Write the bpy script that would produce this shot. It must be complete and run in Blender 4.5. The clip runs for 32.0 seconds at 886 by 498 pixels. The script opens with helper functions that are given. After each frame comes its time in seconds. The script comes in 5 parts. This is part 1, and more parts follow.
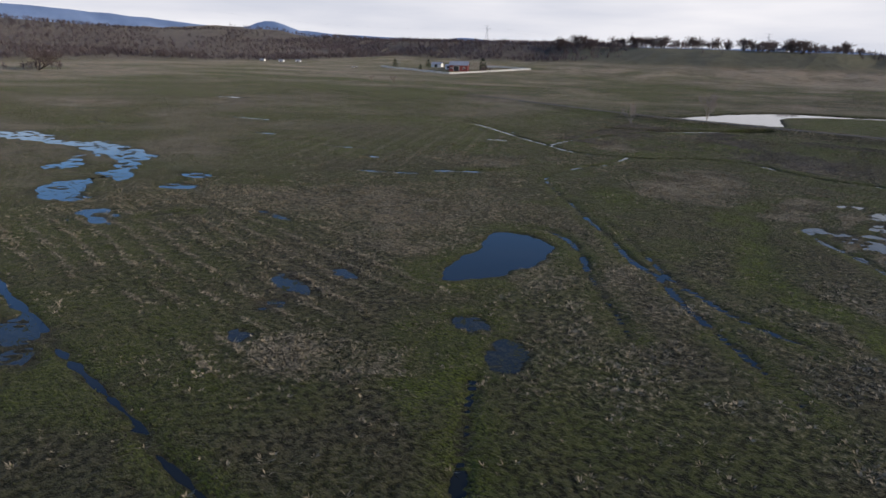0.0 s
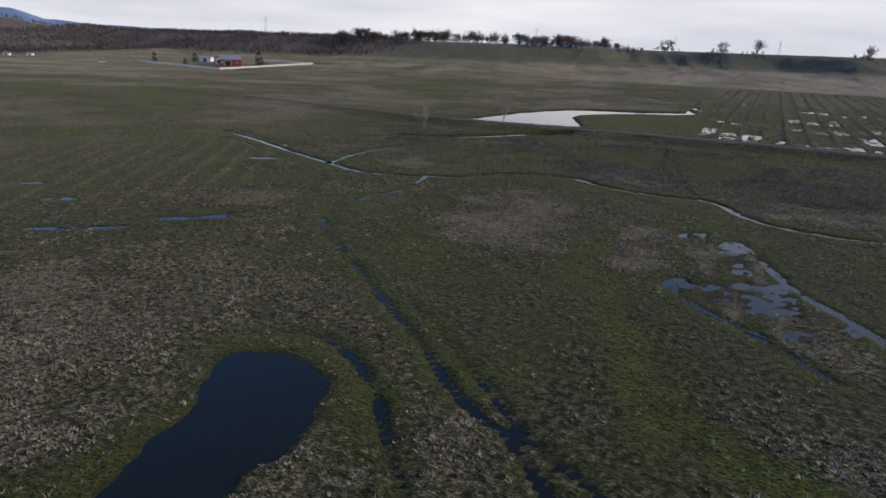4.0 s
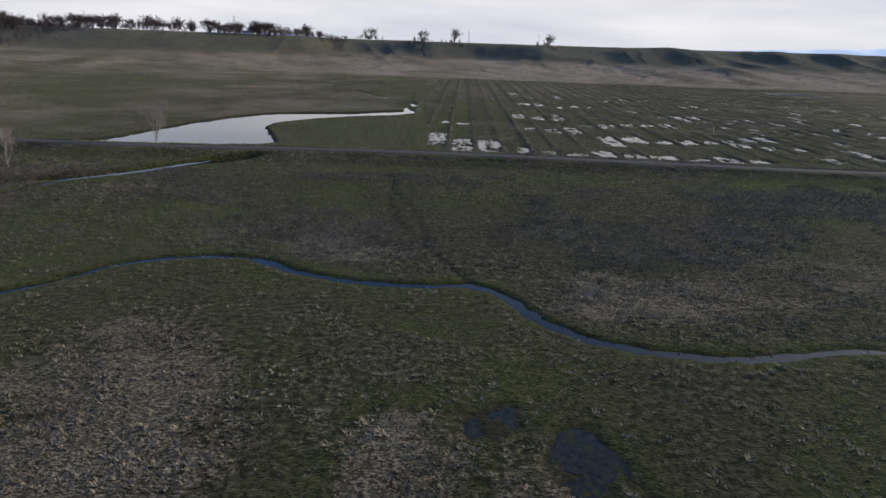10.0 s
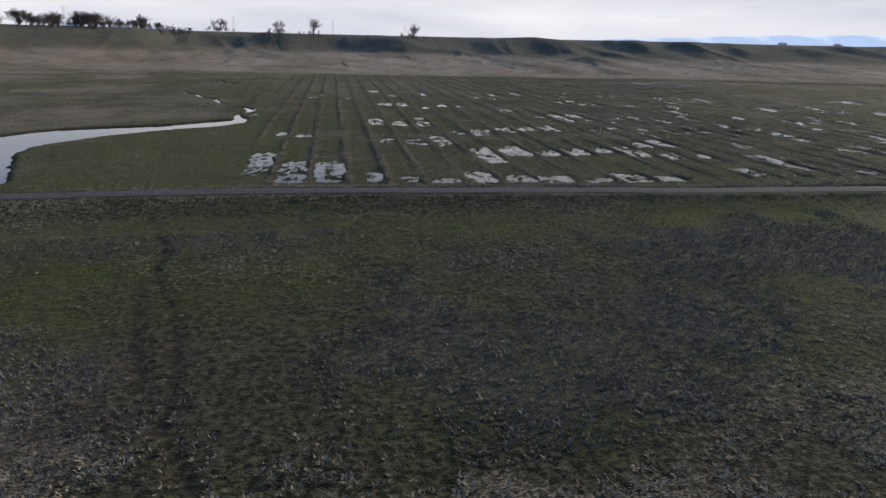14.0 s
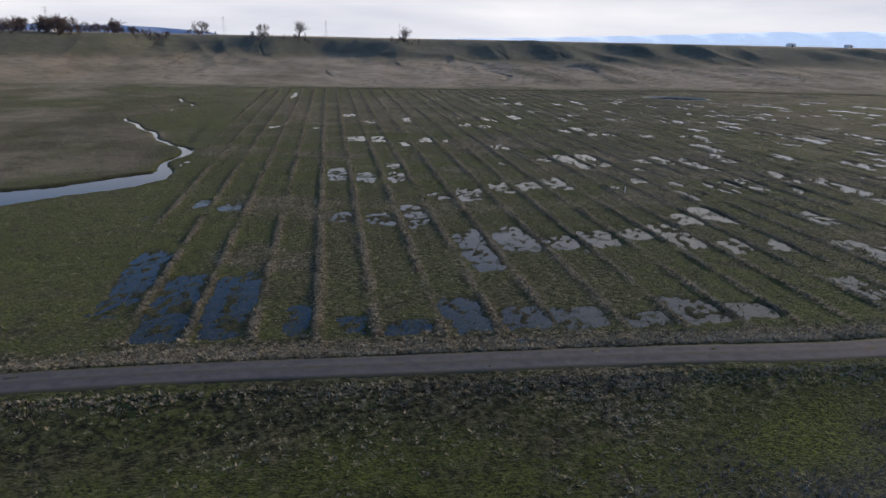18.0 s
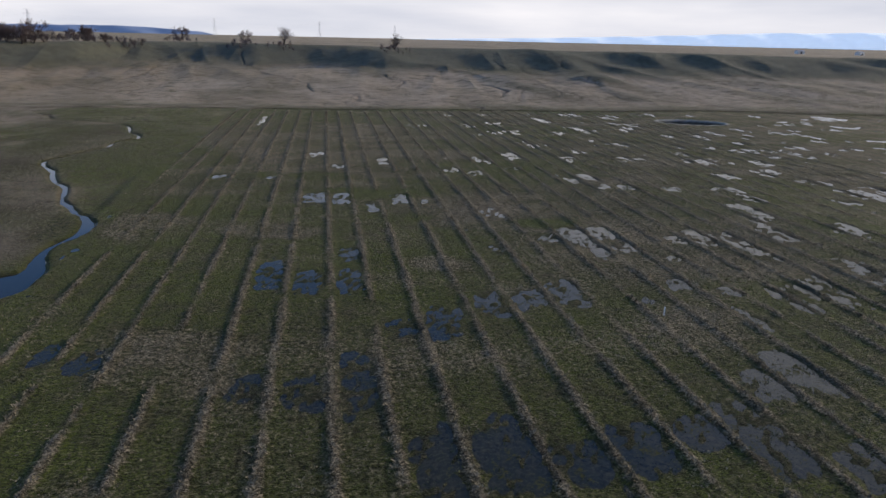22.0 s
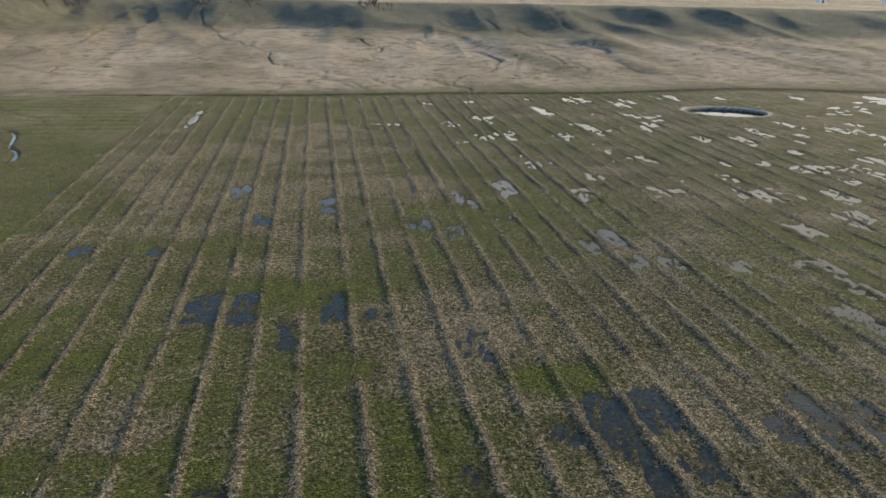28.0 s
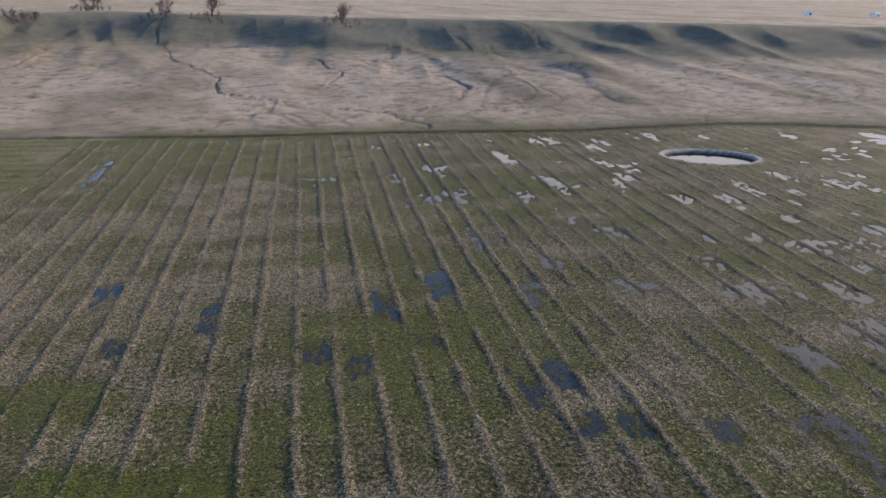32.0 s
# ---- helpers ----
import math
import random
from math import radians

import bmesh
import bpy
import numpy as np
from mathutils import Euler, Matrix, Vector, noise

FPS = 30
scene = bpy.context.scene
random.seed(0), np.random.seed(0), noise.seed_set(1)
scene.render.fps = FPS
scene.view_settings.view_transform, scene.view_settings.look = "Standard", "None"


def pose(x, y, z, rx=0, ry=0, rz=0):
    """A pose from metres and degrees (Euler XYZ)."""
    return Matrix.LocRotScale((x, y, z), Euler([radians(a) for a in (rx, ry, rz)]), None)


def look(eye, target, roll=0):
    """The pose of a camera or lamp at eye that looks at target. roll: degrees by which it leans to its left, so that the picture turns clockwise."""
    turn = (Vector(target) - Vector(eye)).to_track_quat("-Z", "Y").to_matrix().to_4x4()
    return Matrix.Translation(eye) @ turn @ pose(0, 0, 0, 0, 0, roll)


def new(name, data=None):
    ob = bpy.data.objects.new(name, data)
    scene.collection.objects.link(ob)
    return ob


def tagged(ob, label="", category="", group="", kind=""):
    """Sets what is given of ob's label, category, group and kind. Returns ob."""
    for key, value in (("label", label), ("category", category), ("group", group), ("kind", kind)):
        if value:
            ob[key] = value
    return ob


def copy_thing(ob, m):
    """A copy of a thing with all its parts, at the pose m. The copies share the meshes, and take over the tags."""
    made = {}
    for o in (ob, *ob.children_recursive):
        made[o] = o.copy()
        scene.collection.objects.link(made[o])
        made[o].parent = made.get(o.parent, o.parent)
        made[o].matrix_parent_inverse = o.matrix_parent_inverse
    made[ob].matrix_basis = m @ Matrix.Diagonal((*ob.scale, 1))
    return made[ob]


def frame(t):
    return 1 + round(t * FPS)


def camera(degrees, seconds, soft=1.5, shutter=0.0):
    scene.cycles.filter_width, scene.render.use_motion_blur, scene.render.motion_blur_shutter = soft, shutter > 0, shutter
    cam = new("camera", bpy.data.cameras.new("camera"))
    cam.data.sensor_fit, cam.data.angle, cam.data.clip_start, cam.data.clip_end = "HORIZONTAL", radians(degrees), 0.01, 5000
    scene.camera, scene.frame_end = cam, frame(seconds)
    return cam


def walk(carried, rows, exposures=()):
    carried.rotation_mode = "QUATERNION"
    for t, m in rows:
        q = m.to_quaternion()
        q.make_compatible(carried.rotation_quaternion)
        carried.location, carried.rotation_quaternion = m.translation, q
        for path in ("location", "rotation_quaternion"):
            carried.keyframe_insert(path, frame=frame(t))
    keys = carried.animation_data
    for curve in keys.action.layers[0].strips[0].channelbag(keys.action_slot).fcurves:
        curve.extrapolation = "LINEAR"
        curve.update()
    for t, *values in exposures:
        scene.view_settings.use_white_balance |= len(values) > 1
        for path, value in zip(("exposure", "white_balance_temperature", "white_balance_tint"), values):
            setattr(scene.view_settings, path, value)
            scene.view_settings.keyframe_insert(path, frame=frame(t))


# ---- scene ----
cam = camera(69.8, 32.0)
PATH = [
    (0, (18.91, -42.581, 21.781), (17.647, -41.154, 21.175), 1.8),
    (0.5, (16.565, -39.277, 21.779), (15.36, -37.8, 21.173), 1.9),
    (1, (14.401, -35.929, 21.959), (13.254, -34.408, 21.351), 1.9),
    (1.5, (12.312, -32.54, 22.025), (11.225, -30.976, 21.416), 1.9),
    (2, (10.305, -29.144, 21.99), (9.283, -27.535, 21.383), 2.0),
    (2.5, (8.407, -25.493, 21.96), (7.451, -23.844, 21.354), 2.0),
    (3, (6.71, -21.615, 21.934), (5.823, -19.928, 21.329), 2.0),
    (3.5, (5.193, -17.683, 21.901), (4.377, -15.961, 21.296), 2.1),
    (5.5, (-0.875, 0.745, 21.18), (-1.429, 2.57, 20.578), 2.1),
    (6, (-1.75, 5.161, 20.978), (-2.235, 7.006, 20.375), 2.1),
    (6.5, (-2.377, 9.419, 20.919), (-2.796, 11.279, 20.316), 2.1),
    (7, (-2.946, 13.527, 21.096), (-3.3, 15.401, 20.492), 2.2),
    (7.5, (-3.272, 17.705, 21.116), (-3.56, 19.59, 20.513), 2.1),
    (8, (-3.367, 21.881, 21.165), (-3.586, 23.775, 20.561), 2.1),
    (8.5, (-3.233, 25.926, 21.246), (-3.382, 27.826, 20.642), 2.1),
    (9, (-2.979, 30.128, 21.284), (-3.058, 32.033, 20.678), 2.0),
    (9.5, (-2.621, 34.431, 21.362), (-2.63, 36.338, 20.757), 2.0),
    (10, (-2.134, 38.366, 21.451), (-2.078, 40.271, 20.846), 2.0),
    (10.5, (-1.497, 42.479, 21.578), (-1.378, 44.382, 20.973), 2.0),
    (11, (-0.539, 46.682, 21.639), (-0.358, 48.578, 21.031), 1.5),
    (11.5, (0.386, 50.818, 21.682), (0.639, 52.706, 21.074), 1.5),
    (12, (1.523, 55.114, 21.519), (1.853, 56.989, 20.909), 1.4),
    (12.5, (2.47, 59.484, 21.39), (2.88, 61.345, 20.784), 1.9),
    (13, (3.968, 63.772, 21.237), (4.39, 65.63, 20.627), 1.5),
    (13.5, (5.216, 67.961, 21.359), (5.638, 69.817, 20.744), 1.4),
    (15.5, (10.412, 85.634, 23.116), (10.839, 87.487, 22.495), 1.5),
    (16, (11.741, 90.192, 23.945), (12.169, 92.044, 23.324), 1.7),
    (16.5, (13.232, 94.822, 24.899), (13.661, 96.675, 24.278), 1.6),
    (17, (14.806, 99.541, 25.951), (15.236, 101.392, 25.327), 1.5),
    (17.5, (16.399, 104.162, 26.944), (16.829, 106.012, 26.318), 1.4),
    (18, (17.945, 108.624, 27.946), (18.374, 110.474, 27.319), 1.2),
    (18.5, (19.52, 113.086, 28.988), (19.948, 114.935, 28.359), 1.1),
    (19, (20.962, 117.642, 29.943), (21.392, 119.491, 29.314), 1.2),
    (19.5, (22.303, 122.031, 30.926), (22.736, 123.879, 30.296), 1.2),
    (20, (23.944, 126.514, 31.854), (24.378, 128.362, 31.224), 1.1),
    (20.5, (25.538, 130.808, 32.697), (25.972, 132.657, 32.068), 1.2),
    (21, (27.0, 135.129, 33.698), (27.436, 136.977, 33.069), 1.2),
    (21.5, (28.381, 139.445, 34.605), (28.818, 141.293, 33.975), 1.3),
    (22, (29.888, 144.026, 35.424), (30.325, 145.874, 34.795), 1.3),
    (22.5, (31.272, 148.575, 36.288), (31.711, 150.422, 35.66), 1.2),
    (23, (32.502, 152.89, 37.399), (32.943, 154.736, 36.768), 1.3),
    (23.5, (33.835, 157.198, 38.487), (34.278, 159.04, 37.847), 1.4),
    (24, (35.226, 161.477, 39.392), (35.671, 163.308, 38.723), 1.4),
    (24.5, (36.633, 165.871, 40.288), (37.077, 167.677, 39.553), 1.3),
    (26.5, (42.595, 184.138, 42.861), (43.038, 185.921, 42.07), 1.4),
    (27, (44.167, 188.126, 43.557), (44.609, 189.911, 42.77), 1.2),
    (27.5, (45.75, 191.958, 44.291), (46.192, 193.744, 43.507), 1.0),
    (28, (47.223, 196.005, 45.266), (47.664, 197.792, 44.483), 0.9),
    (28.5, (48.628, 200.371, 46.463), (49.069, 202.158, 45.681), 0.8),
    (29, (50.397, 204.507, 47.648), (50.84, 206.294, 46.866), 0.8),
    (29.5, (52.555, 208.517, 48.617), (53.0, 210.304, 47.836), 0.9),
    (30, (55.103, 212.159, 49.515), (55.55, 213.946, 48.737), 0.9),
    (30.5, (57.878, 215.533, 50.381), (58.327, 217.32, 49.604), 0.9),
    (31, (60.925, 218.628, 51.161), (61.379, 220.416, 50.387), 0.9),
    (31.5, (64.111, 221.506, 52.028), (64.572, 223.292, 51.255), 0.9),
    (32, (67.149, 224.279, 52.848), (67.621, 226.062, 52.076), 0.9),
]
EXPOSURES = ((0.0, 0.12, 6550, 12), (6.0, 0.07, 6550, 12), (12.0, 0.10, 6560, 12), (17.0, 0.19, 6580, 12), (23.4, 0.14, 6640, 12), (24.1, 0.05, 6700, 12), (25.0, 0.64, 7050, 10), (26.5, 1.12, 7760, 5), (28.0, 1.12, 7820, 5), (30.0, 1.12, 7380, 9), (32.0, 1.12, 6880, 16))
walk(cam, [(t, look(eye, target, roll)) for t, eye, target, roll in PATH], EXPOSURES)

# ---- light: thin cloud over a low sun ----
SUN_EL, SUN_AZ = radians(15), radians(71)   # azimuth from +y towards +x
world = bpy.data.worlds.new("sky")
scene.world = world
world.use_nodes = True
wn, wl = world.node_tree.nodes, world.node_tree.links
wn.clear()
w_out, w_bg = wn.new("ShaderNodeOutputWorld"), wn.new("ShaderNodeBackground")
sky = wn.new("ShaderNodeTexSky")
sky.sky_type, sky.sun_disc = "NISHITA", False
sky.sun_elevation, sky.sun_rotation = SUN_EL, SUN_AZ
sky.air_density, sky.dust_density, sky.ozone_density = 1.0, 0.1, 4.5
w_co, w_sep, w_map = wn.new("ShaderNodeTexCoord"), wn.new("ShaderNodeSeparateXYZ"), wn.new("ShaderNodeMapping")
w_map.inputs["Scale"].default_value = (1.0, 1.0, 7.0)
w_noise, w_ramp, w_alt = wn.new("ShaderNodeTexNoise"), wn.new("ShaderNodeValToRGB"), wn.new("ShaderNodeMapRange")
w_noise.inputs["Scale"].default_value, w_noise.inputs["Detail"].default_value = 2.2, 6.0
w_ramp.color_ramp.elements[0].position, w_ramp.color_ramp.elements[1].position = 0.36, 0.66
w_alt.inputs["From Min"].default_value, w_alt.inputs["From Max"].default_value = 0.11, 0.27
w_alt.inputs["To Min"].default_value, w_alt.inputs["To Max"].default_value = 1.0, 0.03
w_mul, w_mix = wn.new("ShaderNodeMath"), wn.new("ShaderNodeMix")
w_mul.operation, w_mix.data_type = "MAXIMUM", "RGBA"
w_mid = wn.new("ShaderNodeMath")
w_mid.operation = "MULTIPLY"
w_cloud = wn.new("ShaderNodeMix")
w_cloud.data_type = "RGBA"
w_cloud.inputs["A"].default_value = (6.0, 6.3, 7.1, 1)
w_cloud.inputs["B"].default_value = (8.5, 8.5, 8.8, 1)
wl.new(w_co.outputs["Generated"], w_map.inputs["Vector"])
wl.new(w_co.outputs["Generated"], w_sep.inputs["Vector"])
wl.new(w_map.outputs["Vector"], w_noise.inputs["Vector"])
wl.new(w_noise.outputs["Fac"], w_ramp.inputs["Fac"])
# the haze climbs higher on the sun's side
w_dot, w_lift, w_high = wn.new("ShaderNodeVectorMath"), wn.new("ShaderNodeMath"), wn.new("ShaderNodeMath")
w_dot.operation, w_lift.operation, w_high.operation = "DOT_PRODUCT", "MULTIPLY_ADD", "MULTIPLY"
w_dot.inputs[1].default_value = (math.sin(SUN_AZ), math.cos(SUN_AZ), 0)
wl.new(w_co.outputs["Generated"], w_dot.inputs[0])
wl.new(w_dot.outputs["Value"], w_lift.inputs[0])
w_lift.inputs[1].default_value, w_lift.inputs[2].default_value = -0.8, 1.0
wl.new(w_sep.outputs["Z"], w_high.inputs[0])
wl.new(w_lift.outputs[0], w_high.inputs[1])
wl.new(w_high.outputs[0], w_alt.inputs["Value"])
wl.new(w_ramp.outputs["Color"], w_mid.inputs[0])
w_mid.inputs[1].default_value = 0.06
wl.new(w_mid.outputs[0], w_mul.inputs[0])
wl.new(w_alt.outputs["Result"], w_mul.inputs[1])
wl.new(w_ramp.outputs["Color"], w_cloud.inputs["Factor"])
w_gain = wn.new("ShaderNodeVectorMath")
w_gain.operation = "MULTIPLY"
w_gain.inputs[1].default_value = (1.12, 1.29, 1.53)
wl.new(sky.outputs["Color"], w_gain.inputs[0])
wl.new(w_gain.outputs["Vector"], w_mix.inputs["A"])
wl.new(w_cloud.outputs["Result"], w_mix.inputs["B"])
wl.new(w_mul.outputs[0], w_mix.inputs["Factor"])
wl.new(w_mix.outputs["Result"], w_bg.inputs["Color"])
w_bg.inputs["Strength"].default_value = 0.1
wl.new(w_bg.outputs["Background"], w_out.inputs["Surface"])

sun = new("sun", bpy.data.lights.new("sun", "SUN"))
sun.data.energy, sun.data.angle, sun.data.color = 2.6, radians(5), (1.0, 0.85, 0.66)
sun.matrix_world = look((math.sin(SUN_AZ) * 300, math.cos(SUN_AZ) * 300, 300 * math.tan(SUN_EL)), (0, 0, 0))

# ---- small numeric tools ----
def smooth(a, b, v):
    k = np.clip((v - a) / (b - a), 0, 1)
    return k * k * (3 - 2 * k)


def lattice(ix, iy, seed):
    n = (ix * 374761393 + iy * 668265263 + seed * 974634721) & 0xFFFFFFFF
    n = ((n ^ (n >> 13)) * 1274126177) & 0xFFFFFFFF
    return ((n ^ (n >> 16)) & 0xFFFF) / 65535.0


def vnoise(x, y, seed=0):
    """Smooth noise from 0 to 1."""
    fx, fy = np.floor(x), np.floor(y)
    ix, iy = fx.astype(np.int64), fy.astype(np.int64)
    u, v = x - fx, y - fy
    u, v = u * u * (3 - 2 * u), v * v * (3 - 2 * v)
    a, b = lattice(ix, iy, seed), lattice(ix + 1, iy, seed)
    c, d = lattice(ix, iy + 1, seed), lattice(ix + 1, iy + 1, seed)
    return (a * (1 - u) + b * u) * (1 - v) + (c * (1 - u) + d * u) * v


def fbm(x, y, size, octaves=3, seed=0):
    total, amp, norm = 0.0, 1.0, 0.0
    for k in range(octaves):
        total = total + amp * vnoise(x / size * 2 ** k + 17.3 * k, y / size * 2 ** k - 9.1 * k, seed + k)
        norm, amp = norm + amp, amp * 0.5
    return total / norm


def spline(points, step=1.0, closed=False):
    """A smooth line through the points (Catmull-Rom), about one point a step."""
    p = np.array(points, float)
    n = len(p)
    get = (lambda k: p[k % n]) if closed else (lambda k: p[min(max(k, 0), n - 1)])
    out = []
    for k in range(n if closed else n - 1):
        a, b, c, d = get(k - 1), get(k), get(k + 1), get(k + 2)
        m = max(2, int(np.linalg.norm((c - b)[:2]) / step))
        for t in np.arange(m) / m:
            out.append(0.5 * (2 * b + (c - a) * t + (2 * a - 5 * b + 4 * c - d) * t * t + (3 * b - a - 3 * c + d) * t ** 3))
    if not closed:
        out.append(p[-1])
    return np.array(out)


def line_distance(x, y, line, reach):
    """Distance to a line with widths, less its half width there; far off it is just large."""
    out = np.full(x.shape, 1e3)
    lo, hi = line.min(0)[:2] - reach, line.max(0)[:2] + reach
    part_of = np.nonzero((x > lo[0]) & (x < hi[0]) & (y > lo[1]) & (y < hi[1]))[0]
    sx, sy = x[part_of], y[part_of]
    best = np.full(sx.shape, 1e3)
    for a, b in zip(line[:-1], line[1:]):
        lo, hi = np.minimum(a, b)[:2] - reach, np.maximum(a, b)[:2] + reach
        near = np.nonzero((sx > lo[0]) & (sx < hi[0]) & (sy > lo[1]) & (sy < hi[1]))[0]
        if not len(near):
            continue
        px, py = sx[near] - a[0], sy[near] - a[1]
        dx, dy = b[0] - a[0], b[1] - a[1]
        t = np.clip((px * dx + py * dy) / max(dx * dx + dy * dy, 1e-9), 0, 1)
        d = np.hypot(px - t * dx, py - t * dy) - 0.5 * (a[2] + (b[2] - a[2]) * t)
        best[near] = np.minimum(best[near], d)
    out[part_of] = best
    return out


def area_distance(x, y, ring, reach):
    """Signed distance to a closed outline, negative inside."""
    out = np.full(x.shape, 1e3)
    lo, hi = ring.min(0)[:2] - reach, ring.max(0)[:2] + reach
    near = np.nonzero((x > lo[0]) & (x < hi[0]) & (y > lo[1]) & (y < hi[1]))[0]
    px, py = x[near], y[near]
    inside, d = np.zeros(len(near), bool), np.full(len(near), 1e3)
    for a, b in zip(ring, np.roll(ring, -1, 0)):
        dx, dy = b[0] - a[0], b[1] - a[1]
        t = np.clip(((px - a[0]) * dx + (py - a[1]) * dy) / max(dx * dx + dy * dy, 1e-9), 0, 1)
        d = np.minimum(d, np.hypot(px - a[0] - t * dx, py - a[1] - t * dy))
        cross = (a[1] > py) != (b[1] > py)
        inside ^= cross & (px < dx * (py - a[1]) / (dy if abs(dy) > 1e-9 else 1e-9) + a[0])
    out[near] = np.where(inside, -d, d)
    return out


# ---- the lie of the land ----
FIELD = 2.3          # level of the drained field and the far valley floor; the wet meadow is 0
SHEAR = 0.050        # the field's ridges run slightly right of +y
ROAD = [(-900, 330), (-400, 232), (-165, 178), (-125, 168), (-87, 159.5), (-55, 156.2), (-30, 157.2), (0, 157.0), (31, 154.0), (48, 152.2), (63, 150.2), (94, 147.9), (200, 139), (600, 108)]
RIM = [(-2500, 760), (-900, 700), (-600, 640), (-330, 590), (-232, 630), (-140, 690), (-105, 800), (-50, 835), (0, 800), (60, 788), (140, 752), (210, 722), (300, 700), (430, 660), (600, 600), (900, 520), (2500, 300)]
road_x, road_y = np.array(ROAD, float).T
rim_x, rim_y = np.array(RIM, float).T

LAKE = spline([(-74, 160.5), (-66, 166), (-62, 184), (-58, 200), (-49, 219), (-38, 226), (-25, 230.5), (-12, 240), (-8, 240), (-9, 230), (-21, 221), (-32, 212), (-40, 200), (-40, 190), (-36, 177), (-33.5, 166), (-40, 162.8), (-55, 162), (-66, 161)], 1.5, True)
POND = spline([(-27, 18.6), (-24, 20.6), (-21, 20), (-18.6, 18), (-16.7, 13.4), (-17, 8.5), (-18.3, 4.8), (-19.6, 1.6), (-21.6, 3.6), (-22.8, 8.3), (-24, 12.8)], 0.5, True)
OVAL = np.array([(201.5 + 13.5 * math.cos(a) + 3 * math.sin(a), 397 - 5 * math.cos(a) + 8 * math.sin(a)) for a in np.linspace(0, 2 * math.pi, 48, endpoint=False)])
# streams and ruts: x, y, width
STREAM = spline([(-112, 113, 0.74), (-94, 104.4, 0.93), (-77, 95.2, 0.81), (-65, 89.5, 0.99), (-57, 85.6, 1.05), (-51, 85.6, 0.87), (-43, 88.4, 0.81), (-37.5, 92, 0.62), (-32.5, 98.4, 0.62), (-26, 101.5, 0.74), (-20, 101.3, 0.81), (-15, 97.8, 0.74), (-9, 95.4, 0.68), (-2.5, 94.6, 0.68), (2.4, 94.8, 0.74), (5.4, 92, 0.87), (7.6, 87.2, 0.93), (10.8, 83.8, 0.87), (14, 82.2, 0.81), (18, 81.2, 0.74), (22.5, 80.9, 0.81), (27, 81.7, 0.74), (32.5, 82.6, 0.74), (45, 82, 0.74), (70, 86, 0.74)], 0.7)
BRANCH = spline([(-65, 89, 0.54), (-66, 100, 0.96), (-65, 108, 0.78), (-63, 117, 0.54), (-60.5, 123, 0.60), (-56.5, 131.5, 0.48), (-48, 139, 0.42), (-40, 149, 0.48)], 0.7)
TRIB = spline([(-43.4, 87.6, 0.43), (-42.2, 79.3, 0.39), (-42.1, 74.5, 0.26), (-43.5, 70.3, 0.35), (-44, 64, 0.17), (-43, 58, 0.17), (-42, 53, 0.17)], 0.7)
RUTS = [
    spline([(-42.0, 53, 0.38), (-37.5, 48.2, 0.52), (-32.7, 43.7, 0.38), (-26, 37.4, 0.60), (-21, 32.4, 0.45), (-15.5, 27.4, 0.68), (-9.7, 21.2, 0.60), (-5.2, 18.2, 0.75), (-1.8, 14.3, 0.83), (2, 10.5, 0.60), (7.6, 5.6, 0.45), (13, 0.5, 0.38)], 0.6),
    spline([(-25.2, 24.1, 0.30), (-22, 24.3, 0.45), (-18.1, 22.3, 0.68), (-14.4, 18.7, 0.68), (-11.2, 14.4, 0.60), (-8.2, 11, 0.52), (-4.9, 7.4, 0.38), (-0.5, 2.5, 0.30)], 0.6),
    spline([(-5.4, 19, 0.52), (-3.3, 18.4, 0.60), (0.6, 15.5, 0.52), (3.7, 13.6, 0.45), (6.8, 12.2, 0.60), (11, 11.2, 0.30)], 0.6),
    spline([(0.8, 51.4, 0.38), (2.7, 47.6, 0.38), (4.7, 45, 0.6), (7.8, 42.4, 0.55), (10.2, 39.6, 0.5), (14, 35, 0.30)], 0.6),
    spline([(7.2, 70.3, 0.7), (8.6, 68.3, 0.7), (10.2, 62.9, 0.8), (11.8, 57.3, 1.0), (13.6, 53.5, 0.9), (16.2, 49.2, 0.9), (18.2, 45.6, 0.9), (22, 39, 0.6)], 0.6),
    spline([(-20.5, 35.2, 0.30), (-14.5, 29.5, 0.45), (-8.5, 23.2, 0.30), (-2, 16.5, 0.38)], 0.6),
    spline([(1.9, -21.7, 0.68), (-0.4, -18.6, 0.60), (-3.2, -14.7, 0.38), (-5.3, -11.7, 0.30)], 0.6),
    spline([(-56, 48, 0.75), (-53, 52.5, 0.45), (-50, 58, 0.38)], 0.6),
]
DITCH = spline([(-62, -28.6, 0.30), (-46.4, -29.1, 0.35), (-36.3, -29.4, 0.38), (-29, -29.7, 0.30), (-21.3, -29.9, 0.20), (-11, -30.4, 0.16), (-4, -30.6, 0.12)], 0.7)
